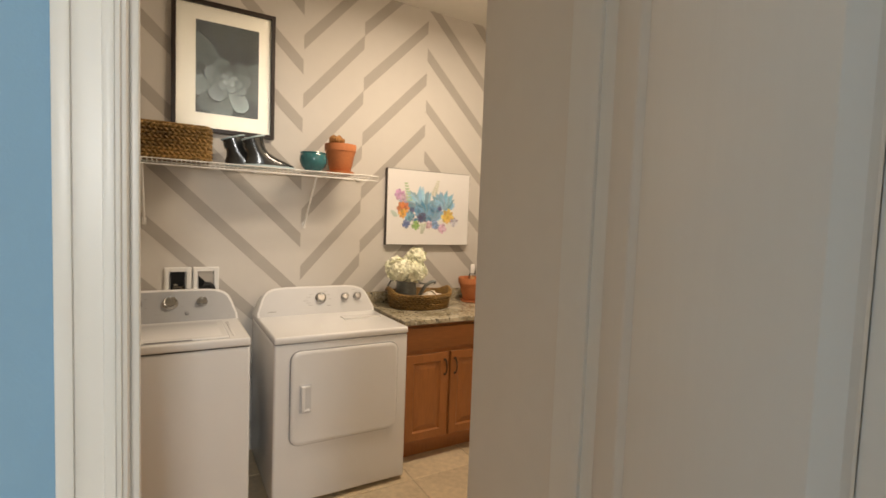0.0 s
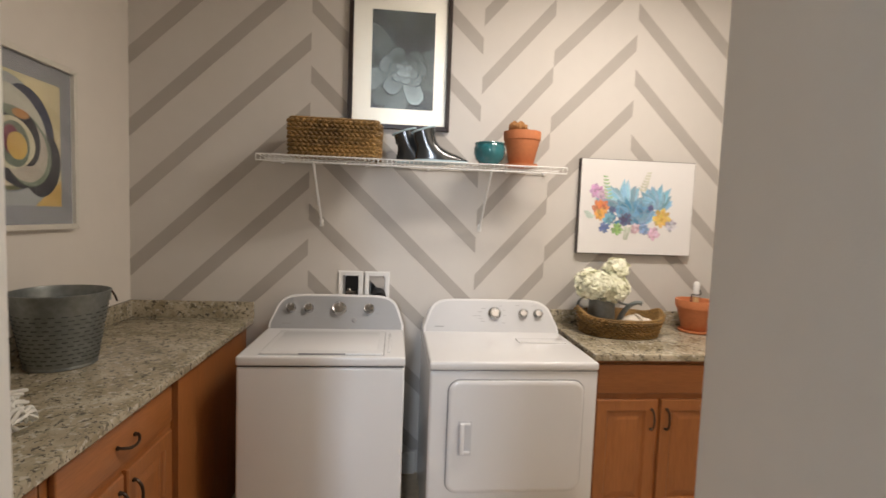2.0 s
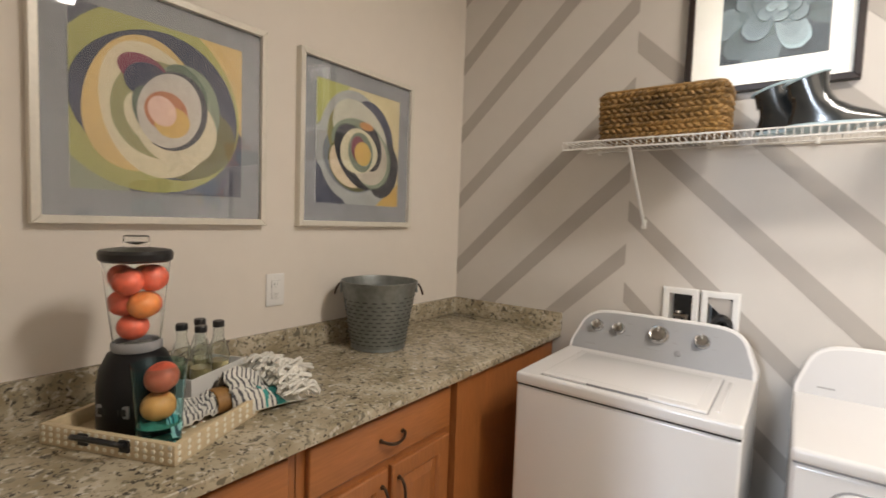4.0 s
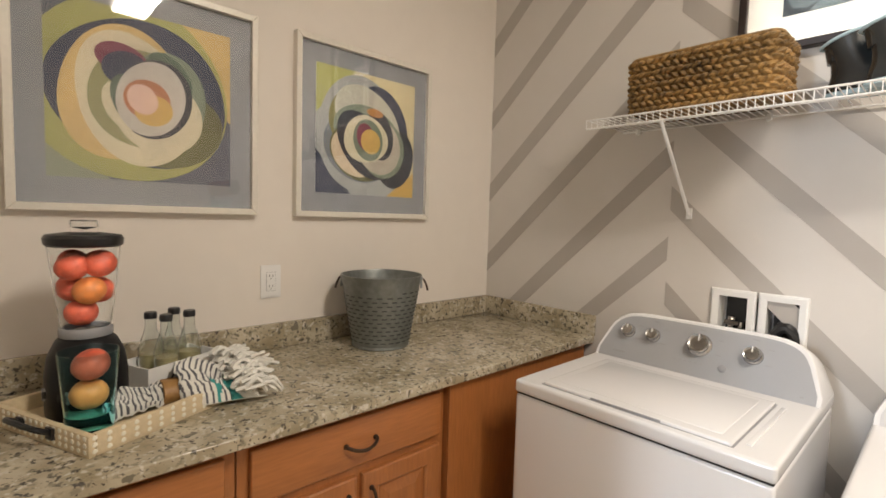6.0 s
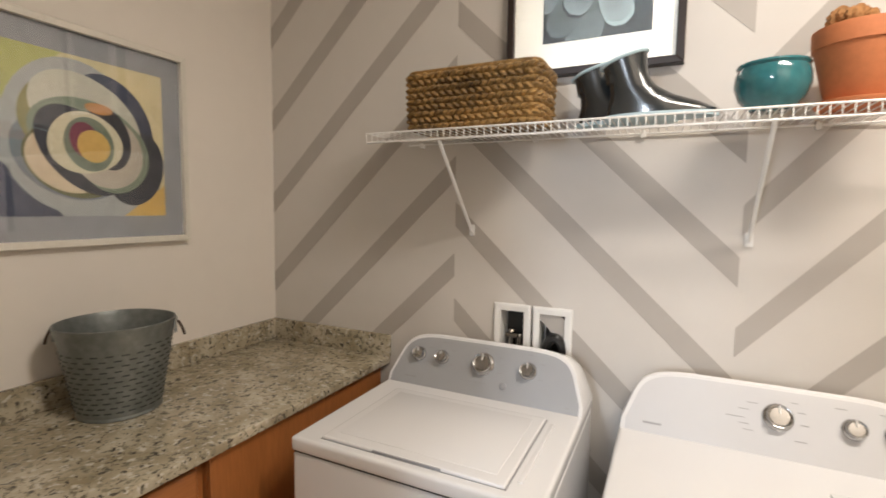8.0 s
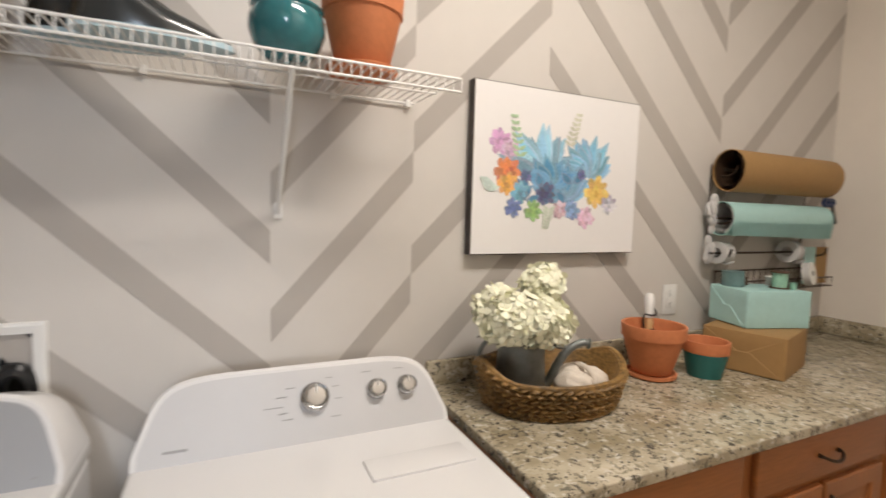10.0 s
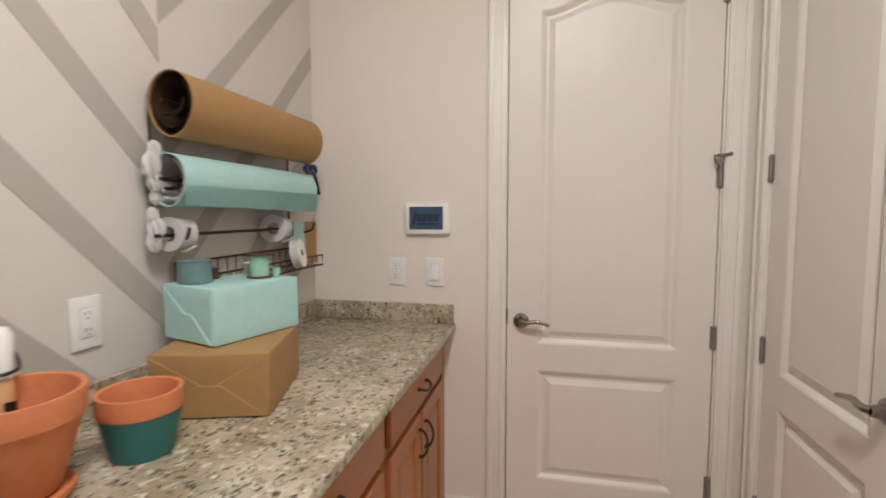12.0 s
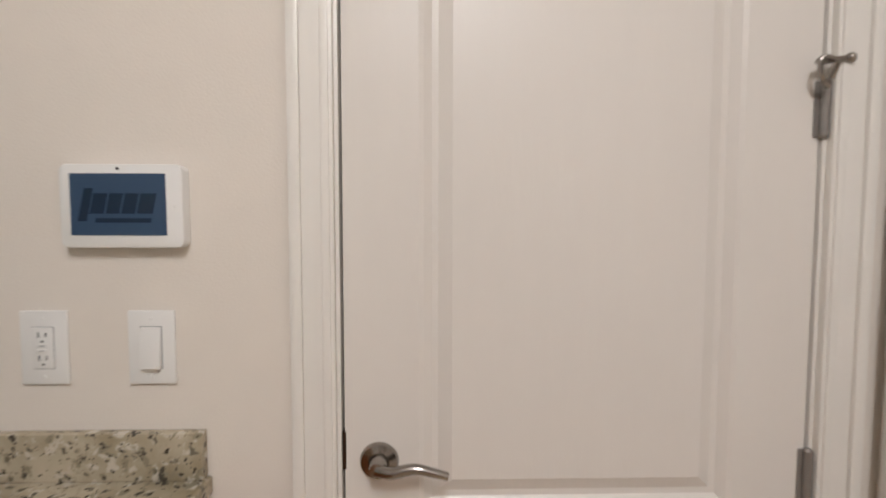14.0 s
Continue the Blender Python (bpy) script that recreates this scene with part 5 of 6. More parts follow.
bx, by = 0.300, -1.768
for dx, dy, dz, mt in ((0.002, -0.012, 0.245, PEACH), (-0.022, -0.030, 0.302, PEACH), (0.036, 0.006, 0.300, ORANGE), (-0.012, 0.034, 0.296, PEACH), (-0.038, -0.024, 0.362, PEACH), (0.030, -0.034, 0.358, PEACH), (0.034, 0.034, 0.364, PEACH), (-0.024, 0.040, 0.360, ORANGE)):
    fruit(pose(bx + dx * 0.76, by + dy * 0.76, BLZ + dz * 0.99, 20 * dx * 50, 300 * dy, 900 * dx), 0.0345, mt, "red-orange peach inside the blender jar" if mt is PEACH else "yellow-orange peach inside the blender jar")
GX, GY = 0.452, -1.780
t = thing("tumbler", pose(GX, GY, BLZ), "clear glass tumbler with teal base holding peaches", "glass")
p = part("wall", lathe([(0.046, 0.052), (0.056, 0.185), (0.0535, 0.185), (0.0435, 0.052)], 32, cap=False), TEALGLASS, t, "pale tinted glass wall", True)
p.visible_shadow = False
p = part("base", lathe([(0.001, 0.0), (0.040, 0.0), (0.043, 0.004), (0.046, 0.051), (0.0435, 0.051), (0.036, 0.049), (0.001, 0.049)], 32, cap=False), TEALBASE, t, "thick teal glass base", True)
p.visible_shadow = False
fruit(pose(GX - 0.004, GY, BLZ + 0.088), 0.036, ORANGE, "yellow-orange peach inside the tumbler")
fruit(pose(GX + 0.006, GY + 0.003, BLZ + 0.155, 30), 0.036, PEACH, "red-orange peach at the tumbler's rim")

CARRIER = pose(0.198, -1.566, BLZ, 0, 0, 24)
for k, (x, y) in enumerate(((-0.032, -0.036), (0.032, -0.036), (-0.032, 0.036), (0.032, 0.036))):
    t = thing("soda_bottle", CARRIER @ pose(x, y, 0) @ Matrix.Scale(1.08, 4), "small clear glass bottle with a black cap", "bottle", "bottles in the carrier")
    p = part("glass_body", lathe([(0.001, 0.0), (0.027, 0.0), (0.029, 0.004), (0.029, 0.095), (0.024, 0.115), (0.014, 0.145), (0.0125, 0.175), (0.0115, 0.175), (0.0125, 0.145), (0.022, 0.113), (0.0265, 0.094), (0.0265, 0.006), (0.001, 0.005)], 24, cap=False), BOTTLEG, t, "", True)
    p.visible_shadow = False
    part("drink", lathe([(0.001, 0.006), (0.026, 0.006), (0.026, 0.080), (0.001, 0.080)], 20), mat("pale_drink", (0.22, 0.18, 0.09), 0.2, var=0.1) if k == 0 else bpy.data.materials["pale_drink"], t, "", True)
    part("cap", lathe([(0.001, 0.172), (0.0145, 0.172), (0.0150, 0.176), (0.0150, 0.186), (0.013, 0.189), (0.001, 0.189)], 20), BLACKP, t, "black cap", True)
t = thing("bottle_carrier", CARRIER, "white card bottle carrier behind the towel", "carrier")
g = box(-0.066, 0.066, -0.112, -0.108, 0.0, 0.075)
box(-0.066, 0.066, 0.108, 0.112, 0.0, 0.075, bm=g)
box(0.0640, 0.0658, -0.108, 0.108, 0.0, 0.075, bm=g)
box(-0.0658, -0.0640, -0.108, 0.108, 0.0, 0.075, bm=g)
part("card_sleeve", g, WHITEPAPER, t)

# striped towel pulled through a leather ring
TOWEL = [mat("towel_white", (0.74, 0.72, 0.66), 0.95, var=0.05, scale=40, bump=0.5, bscale=220), mat("towel_grey_stripe", (0.10, 0.10, 0.11), 0.95, var=0.1, scale=40, bump=0.5, bscale=220), mat("towel_teal_stripe", (0.05, 0.30, 0.28), 0.95, var=0.1, scale=40, bump=0.5, bscale=220)]
RX, RY = 0.388, -1.612


def cloth(length, w0, w1, h0, h1, sag, seed, bands):
    """A gathered fan of cloth from the ring outwards along +x, double-sided."""
    g = bmesh.new()
    nu, nv = 78, 48
    top, low = [], []
    for i in range(nu + 1):
        f = i / nu
        w, h = w0 + (w1 - w0) * f ** 0.8, h0 + (h1 - h0) * f
        a, c = [], []
        for j in range(nv + 1):
            s = j / nv * 2 - 1
            fold = math.sin(s * 11 + seed + 1.3 * f) * 0.5 + math.sin(s * 19 - seed * 2 + f * 3) * 0.3
            lobe = 0.62 + 0.42 * abs(math.sin(s * 3.0 + seed + 0.7 * math.sin(f * 3 + seed)))
            z = 0.012 + h * max(0.0, 1 - s * s) ** 0.42 * lobe * (0.85 + 0.2 * math.sin(seed + f * 5)) + fold * 0.012 * (0.5 + f) - sag * f * f
            z += 0.012 * noise.noise(Vector((f * 5, s * 4, seed))) + 0.005 * noise.noise(Vector((f * 14, s * 12, seed)))
            x = length * f * (1 + 0.10 * math.sin(s * 5 + seed)) + 0.006 * fold
            y = s * w * (1 + 0.06 * math.sin(f * 6 + seed))
            a.append(g.verts.new((x, y, max(0.003, z))))
            c.append(g.verts.new((x * 0.99, y * 0.97, max(0.0005, z - 0.005))))
        top.append(a), low.append(c)
    for i in range(nu):
        for j in range(nv):
            for lay_, flip in ((top, 1), (low, -1)):
                q = (lay_[i][j], lay_[i + 1][j], lay_[i + 1][j + 1], lay_[i][j + 1])
                f = g.faces.new(q if flip > 0 else q[::-1])
                f.material_index = bands(i / nu, j / nv)
    for i in range(nu):
        g.faces.new((top[i][0], low[i][0], low[i + 1][0], top[i + 1][0]))
        g.faces.new((top[i][nv], top[i + 1][nv], low[i + 1][nv], low[i][nv]))
    for j in range(nv):
        g.faces.new((top[nu][j], low[nu][j], low[nu][j + 1], top[nu][j + 1]))
    return g


t = thing("hand_towel", pose(RX, RY, BLZ + 0.002), "white towel with grey and teal stripes, leather ring", "towel")
def stripe(f, s):
    q = f * 11 + 0.55 * math.sin(s * 7) + 1.6 * noise.noise(Vector((f * 2, s * 3, 0.7)))
    return 1 if q % 1.0 < 0.36 else 0


def long_band(f, s):
    if noise.noise(Vector((f * 7, s * 5, 4.2))) > 0.12 and 0.40 < f < 0.72:
        return 2
    return 0 if f > 0.62 + 0.12 * math.sin(s * 9) else stripe(f * 1.25, s)


part("long_end", cloth(0.180, 0.046, 0.115, 0.085, 0.125, 0.06, 1.1, long_band), TOWEL, t, "", True, pose(0.0, 0.01, 0.0, 0, 0, 96))
part("short_end", cloth(0.112, 0.034, 0.056, 0.055, 0.060, 0.02, 2.7, stripe), TOWEL, t, "", True, pose(0.0, -0.01, 0.0, 0, 0, 262))
g = bmesh.new()
rnd = random.Random(11)
for k in range(190):
    s = rnd.uniform(-1, 1)
    x, y = 0.135 + rnd.uniform(-0.03, 0.045), s * 0.120
    z = 0.015 + 0.088 * math.sqrt(1 - s * s * 0.9) * rnd.uniform(0.3, 1.0)
    out = rnd.uniform(0.030, 0.070)
    pts = curve([(x, y, z), (x + out * 0.45, y + rnd.uniform(-0.012, 0.012), z + rnd.uniform(-0.006, 0.020)), (x + out, y * 1.08 + rnd.uniform(-0.028, 0.028), max(0.005, z + rnd.uniform(-0.045, 0.018)))], 4)
    tube(pts, 0.005, 5, g, radii=[0.0062 - 0.0022 * i / len(pts) + 0.0012 * (i % 2) for i in range(len(pts))])
part("fringe", g, TOWEL[0], t, "white knotted fringe", True, pose(0.0, 0.01, 0.0, 0, 0, 96))
ring = [(0.038 * math.cos(a) * 1.0, 0.0, 0.030 + 0.030 * math.sin(a)) for a in [2 * math.pi * k / 24 for k in range(24)]]
outer = [[(x * s, y, 0.030 + (z - 0.030) * s) for x, _, z in ring] for y, s in ((-0.020, 0.98), (-0.018, 1.06), (0.018, 1.06), (0.020, 0.98), (0.018, 0.92), (-0.018, 0.92), (-0.020, 0.98))]
part("napkin_ring", loft(outer, close=(False, False)), LEATHER, t, "tan patterned leather ring", True, pose(0, 0, 0.004))

# galvanised bucket
t = thing("metal_bucket", pose(0.196, -0.832, CT), "galvanised metal bucket with slotted texture and bail handle", "bucket")
prof = [(0.001, 0.0), (0.108, 0.0), (0.112, 0.003), (0.110, 0.012)]
for k in range(40):
    prof.append((0.111 + 0.036 * k / 39, 0.014 + 0.215 * k / 39))
prof += [(0.149, 0.240), (0.153, 0.252), (0.154, 0.266), (0.157, 0.270), (0.157, 0.276), (0.152, 0.277), (0.149, 0.268), (0.143, 0.22), (0.106, 0.008), (0.001, 0.006)]
part("pail", lathe(prof, 56, cap=False), BUCKETM, t, "", True)
slot = finish("pressed_slot", box(-0.0095, 0.0095, -0.002, 0.0016, -0.0020, 0.0020, 0.0008), DARKSLOT, True)
for r_ in range(13):
    for k in range(24):
        a = 2 * math.pi * (k + 0.5 * (r_ % 2)) / 24
        z = 0.028 + r_ * 0.0158
        rr = 0.111 + 0.036 * (z - 0.014) / 0.215
        if r_ * 24 + k < 300:
            ob = new("pressed_slot", slot)
            ob.parent, ob.matrix_basis = t, pose(rr * math.cos(a), rr * math.sin(a), z, 0, 0, math.degrees(a) + 90)
for s in (-1, 1):
    a = radians(48)
    cx, cy = s * 0.155 * math.cos(a), s * 0.155 * math.sin(a)
    part("ear", box(-0.012, 0.012, -0.004, 0.004, -0.03, 0.014, 0.003), GALV, t, "", True, pose(cx, cy, 0.255, 0, 0, 48 + 90))
    g = tube(curve([(0, 0, 0.0), (0.010 * s, 0.006 * s, -0.022), (0.016 * s, 0.010 * s, -0.045)], 5), 0.004)
    part("bail_end", g, BRONZE, t, "", True, pose(cx * 1.05, cy * 1.05, 0.262))
a = radians(48)
bail = [(0.158 * math.cos(q) * math.cos(a) + 0.172 * math.sin(q) * math.sin(a) * 0.93, 0.158 * math.cos(q) * math.sin(a) - 0.172 * math.sin(q) * math.cos(a) * 0.93, 0.262 + 0.012 * math.sin(q)) for q in [math.pi * k / 24 for k in range(25)]]
part("bail_handle", tube([(-x, -y, z) for x, y, z in bail], 0.0035), GALV, t, "", True)

# ---------------------------------------------------------------- north counter
OV = pose(2.658, -0.240, CT, 0, 0, -4)
t = thing("oval_basket", OV, "oval woven seagrass basket with raised handle ends", "basket")


def oval(u):
    a = 2 * math.pi * u
    p = Vector((0.196 * math.cos(a), 0.152 * math.sin(a)))
    return p, Vector((math.cos(a) * 0.160, math.sin(a) * 0.222)).normalized()


lift = lambda u: 0.40 * max(0.0, math.cos(4 * math.pi * u)) ** 3 if abs((u % 1.0) - 0.5) < 0.25 else 0.35 * max(0.0, math.cos(4 * math.pi * u)) ** 3
part("woven_wall", weave(oval, 0.0, 0.098, 7, 46, 0.017, 0.030, lift), SEAGRASS, t, "", True)
part("rim", rim_coil(oval, 0.100, 0.009, lift, 0.030, zspan=0.098), SEAGRASS, t, "", True)

t = thing("watering_can", pose(2.568, -0.215, CT + 0.014, 0, 0, -10) @ Matrix.Scale(1.14, 4), "small galvanised watering can used as a vase", "watering can")
part("body", lathe([(0.001, 0.0), (0.066, 0.0), (0.068, 0.003), (0.066, 0.012), (0.060, 0.13), (0.060, 0.150), (0.063, 0.154), (0.060, 0.158), (0.056, 0.15), (0.060, 0.01), (0.001, 0.008)], 40, cap=False), BUCKETM, t, "", True)
sp_ = curve([(0.056, -0.008, 0.022), (0.078, -0.012, 0.042), (0.098, -0.018, 0.086), (0.122, -0.022, 0.122), (0.156, -0.030, 0.142), (0.178, -0.034, 0.140)], 6)
part("spout", tube(sp_, 0.012, 12, radii=[0.0135 - 0.0045 * i / len(sp_) + (0.005 if i > len(sp_) - 3 else 0) for i in range(len(sp_))]), BUCKETM, t, "", True)
part("brace", tube(curve([(0.055, 0.0, 0.146), (0.09, -0.012, 0.132), (0.128, -0.022, 0.128)], 5), 0.0055), BUCKETM, t, "", True)
part("handle", tube(curve([(-0.058, 0.0, 0.03), (-0.105, 0.01, 0.05), (-0.115, 0.012, 0.10), (-0.09, 0.008, 0.15), (-0.057, 0.0, 0.148)], 6), 0.006), BUCKETM, t, "", True)

t = thing("hydrangea_bouquet", pose(2.556, -0.222, CT + 0.170), "ivory hydrangea flower heads in a watering can", "flowers")
rnd = random.Random(5)
for hx, hy, hz, hr in ((-0.070, -0.035, 0.095, 0.080), (0.035, -0.065, 0.085, 0.076), (0.082, 0.010, 0.090, 0.068), (0.088, 0.020, 0.180, 0.062), (-0.020, -0.070, 0.092, 0.074), (-0.050, 0.035, 0.105, 0.074)):
    g = ball(hr * 0.72, (hx, hy, hz), squash=0.88)
    for k in range(150):
        z = 1 - 2 * (k + 0.5) / 150
        a = k * 2.39996
        d = Vector((math.sqrt(1 - z * z) * math.cos(a), math.sqrt(1 - z * z) * math.sin(a), z * 0.88))
        c = Vector((hx, hy, hz)) + d * hr * rnd.uniform(0.74, 1.04)
        d = (d + Vector((rnd.uniform(-1, 1), rnd.uniform(-1, 1), rnd.uniform(-0.6, 1))) * 0.85).normalized()
        side = d.orthogonal().normalized()
        up = d.cross(side).normalized()
        spin = rnd.uniform(0, 6.28)
        size = rnd.uniform(0.017, 0.027)
        for q in range(4):
            mid = spin + q * math.pi / 2
            tip, cup = rnd.uniform(-0.010, 0.012), rnd.uniform(0.002, 0.008)
            E1 = lambda ang, rr, out: g.verts.new(c + (side * math.cos(ang) + up * math.sin(ang)) * rr + d * out)
            v0 = E1(mid, 0.001, 0.0)
            ridge = [E1(mid, size * 0.5, cup), E1(mid, size, tip)]
            lo = [E1(mid - 0.80, size * 0.42, 0.001), E1(mid - 0.68, size * 0.82, tip * 0.4), E1(mid - 0.32, size * 1.0, tip)]
            hi = [E1(mid + 0.80, size * 0.42, 0.003), E1(mid + 0.68, size * 0.82, tip * 0.4 + 0.002), E1(mid + 0.32, size * 1.0, tip)]
            for w3 in (lo, hi):
                g.faces.new((v0, w3[0], ridge[0]))
                g.faces.new((w3[0], w3[1], ridge[0]))
                g.faces.new((w3[1], w3[2], ridge[1], ridge[0]))
    part("flower_head", g, PETAL, t, "ivory hydrangea head", True)
    part("stem", tube(curve([(hx, hy, hz), (hx * 0.5, hy * 0.5, hz * 0.3), (hx * 0.2, hy * 0.2, -0.05)], 4), 0.0035), LEAF, t, "", True)
for k in range(5):
    a = 0.7 * k + 2.2
    g = bmesh.new()
    pts = leafshape(0, 0, 0.075, 0.042, 0)
    vs = [g.verts.new((x, y, 0.012 * math.sin(x * 40) - abs(y) * 0.3)) for x, y in pts]
    g.faces.new(vs)
    bmesh.ops.solidify(g, geom=g.faces[:], thickness=0.0012)
    part("leaf", g, LEAF, t, "", True, pose(0.055 * math.cos(a), 0.055 * math.sin(a), 0.035, 0, 8, math.degrees(a)))

t = thing("twine_bundle", pose(2.742, -0.272, CT + 0.016, 0, 0, 20), "bundle of cream cotton cloth with a knot", "cloth")
g = bmesh.new()
for cx, cy, cz, rx, ry, rz, k in ((-0.035, 0.0, 0.042, 0.055, 0.060, 0.040, 1), (0.045, -0.01, 0.038, 0.060, 0.055, 0.036, 2), (0.005, 0.025, 0.060, 0.060, 0.038, 0.026, 3)):
    s = bmesh.new()
    bmesh.ops.create_icosphere(s, subdivisions=4, radius=1)
    for v in s.verts:
        n_ = 1 + 0.10 * noise.noise(v.co * 2.2 + Vector((k, 0, 0))) + 0.05 * math.sin(9 * v.co.x + 5 * v.co.y + k)
        v.co = Vector((cx + v.co.x * rx * n_, cy + v.co.y * ry * n_, cz + v.co.z * rz * n_))
    merge(g, s)
part("folds", g, CREAM, t, "", True)
part("tie", tube(curve([(-0.005, -0.062, 0.03), (0.0, -0.035, 0.080), (0.01, 0.01, 0.088), (0.012, 0.05, 0.065)], 6), 0.008), CREAM, t, "", True)

POT1 = pose(3.135, -0.195, CT + 0.017)
t = pot("flower_pot", POT1, 0.066, 0.106, 0.168, 0.045, TERRA, "large terracotta pot on a saucer holding a brush", "flower pot")
part("saucer", lathe([(0.001, -0.0165), (0.074, -0.0165), (0.083, -0.010), (0.084, 0.001), (0.079, 0.001), (0.074, -0.006), (0.001, -0.004)], 44, cap=False), TERRA, t, "", True)
t = thing("garden_tool", POT1 @ pose(0.014, 0.030, 0.016, -6, 5, 0), "white-handled hand tool with a dark wire clip", "tool")
part("handle", lathe([(0.001, 0.0), (0.012, 0.0), (0.013, 0.13), (0.012, 0.145), (0.013, 0.16), (0.017, 0.20), (0.018, 0.235), (0.012, 0.250), (0.001, 0.252)], 20), WHITEP, t, "", True)
part("wood_grip", lathe([(0.0145, 0.105), (0.0155, 0.11), (0.0155, 0.158), (0.0145, 0.163)], 20, cap=False), mat("pale_wood_grip", (0.60, 0.36, 0.17), 0.5, var=0.12), t, "", True)
part("label", box(-0.009, 0.009, -0.0165, -0.0145, 0.085, 0.125), BLACKP, t)
part("wire_clip", tube(curve([(-0.03, -0.006, 0.10), (-0.030, -0.004, 0.170), (-0.012, -0.020, 0.172), (0.012, -0.020, 0.178), (0.022, -0.004, 0.195), (0.018, 0.010, 0.215)], 5), 0.0032), BLACKP, t, "", True)
t = pot("flower_pot", pose(3.322, -0.262, CT + 0.0005), 0.054, 0.075, 0.128, 0.040, TERRA, "small terracotta pot with lower part painted teal", "flower pot")
part("painted_band", lathe([(0.0545, 0.0006), (0.0552, 0.003), (0.0552 + 0.0181, 0.0875)], 44, cap=False), TEALP, t, "teal painted lower part", True)


def parcel(m, w, d, h, material, label, fold):
    """A wrapped parcel with folded paper ends; fold: the side on which the flaps show."""
    t = thing("wrapped_parcel", m, label, "gift box", "stacked wrapped parcels")
    g = box(-w / 2, w / 2, -d / 2, d / 2, 0.0, h, 0.004)
    bmesh.ops.subdivide_edges(g, edges=g.edges[:], cuts=3, use_grid_fill=True)
    for v in g.verts:
        v.co += Vector((1, 1, 1)) * 0.0012 * noise.noise(v.co * 25)
        v.co.z = max(0.0, v.co.z)
    part("wrapping", g, material, t, "", True)
    for s in (-1, 1):
        x = s * (w / 2 + 0.0008)
        tri = [(-d / 2 + 0.004, 0.004), (0.0, h * 0.46), (-d / 2 + 0.004, h - 0.004)]
        for mir in (1, -1):
            pts = [(y * mir, z) for y, z in tri]
            q = inset(pts, 0.0015)
            part("end_flap", loft([[(x, y, z) for y, z in pts], [(x + s * 0.0022, y, z) for y, z in q]]), material, t)
        pts = [(-d / 2 + 0.006, 0.003), (d / 2 - 0.006, 0.003), (d * 0.10, h * 0.52), (-d * 0.10, h * 0.52)]
        part("end_flap", loft([[(x + s * 0.002, y, z) for y, z in pts], [(x + s * 0.0042, y, z) for y, z in inset(pts, 0.0015)]]), material, t)
    return t


parcel(pose(3.627, -0.243, CT + 0.0005, 0, 0, 17), 0.30, 0.27, 0.150, KRAFT, "large parcel wrapped in brown kraft paper", 1)
parcel(pose(3.688, -0.208, CT + 0.152, 0, 0, -17), 0.265, 0.205, 0.140, AQUA, "smaller parcel wrapped in aqua paper on top", 1)
TBZ = CT + 0.2935


def spool(m, r, h, core, flange, fmat, cmat, label):
    t = thing("ribbon_spool", m, label, "ribbon", "ribbon spools")
    part("ribbon", lathe([(0.006, flange), (core, flange), (core, h - flange), (0.006, h - flange)], 32, cap=False), cmat, t, "", True)
    for z in (0.0, h - flange):
        part("flange", lathe([(0.006, z), (r, z), (r, z + flange), (0.006, z + flange)], 32, cap=False), fmat, t, "", True)
    return t


TEALR = mat("teal_ribbon", (0.13, 0.22, 0.22), 0.4, var=0.12, scale=30)
MINTR = mat("mint_ribbon", (0.28, 0.50, 0.38), 0.4, var=0.12, scale=30)
DWOOD = mat("dark_spool_wood", (0.09, 0.045, 0.025), 0.5, var=0.2)
spool(pose(3.620, -0.145, TBZ), 0.042, 0.058, 0.040, 0.002, TEALR, TEALR, "teal ribbon spool on the aqua parcel")
spool(pose(3.745, -0.250, TBZ), 0.034, 0.066, 0.026, 0.005, DWOOD, MINTR, "mint ribbon on a dark wooden spool")
spool(pose(3.800, -0.195, TBZ), 0.030, 0.036, 0.028, 0.002, WHITEPAPER, mat("grey_ribbon", (0.42, 0.42, 0.40), 0.5, var=0.1), "grey ribbon roll with white rim")
spool(pose(3.772, -0.285, TBZ), 0.012, 0.026, 0.011, 0.002, MINTR, MINTR, "tiny mint thread reel")
spool(pose(3.690, -0.130, TBZ), 0.028, 0.030, 0.022, 0.004, DWOOD, DWOOD, "low dark wooden thread spool")

# ---------------------------------------------------------------- gift wrap rack on the wall
t = thing("gift_wrap_rack", pose(0, 0, 0), "bronze wire wall rack holding paper rolls and ribbon", "rack")
for x in (3.640, 4.32):
    g = tube([(x, -0.006, 1.17 if x > 4 else 1.30), (x, -0.006, 1.70)], 0.0030)
    for z in (1.668, 1.474, 1.332):
        tube(curve([(x, -0.006, z - 0.01), (x, -0.06, z - 0.022), (x, -0.105, z - 0.012), (x, -0.118, z + 0.018)], 5), 0.0045, bm=g)
    part("side_wire", g, BRONZE, t, "", True)
for y, z, r in ((-0.098, 1.668, 0.0055), (-0.085, 1.474, 0.0055), (-0.062, 1.329, 0.0050)):
    part("roll_rod", tube([(3.585, y, z), (4.375, y, z)], r), BRONZE, t, "", True)
for y, z in ((-0.012, 1.245), (-0.125, 1.215), (-0.125, 1.175), (-0.012, 1.175)):
    part("basket_wire", tube([(3.70, y, z), (4.37, y, z)], 0.0035), BRONZE, t, "", True)
for k in range(16):
    x = 3.70 + 0.67 * k / 15
    part("basket_wire", tube([(x, -0.012, 1.245), (x, -0.012, 1.173), (x, -0.125, 1.173), (x, -0.125, 1.217)], 0.0022, 6), BRONZE, t, "", True)


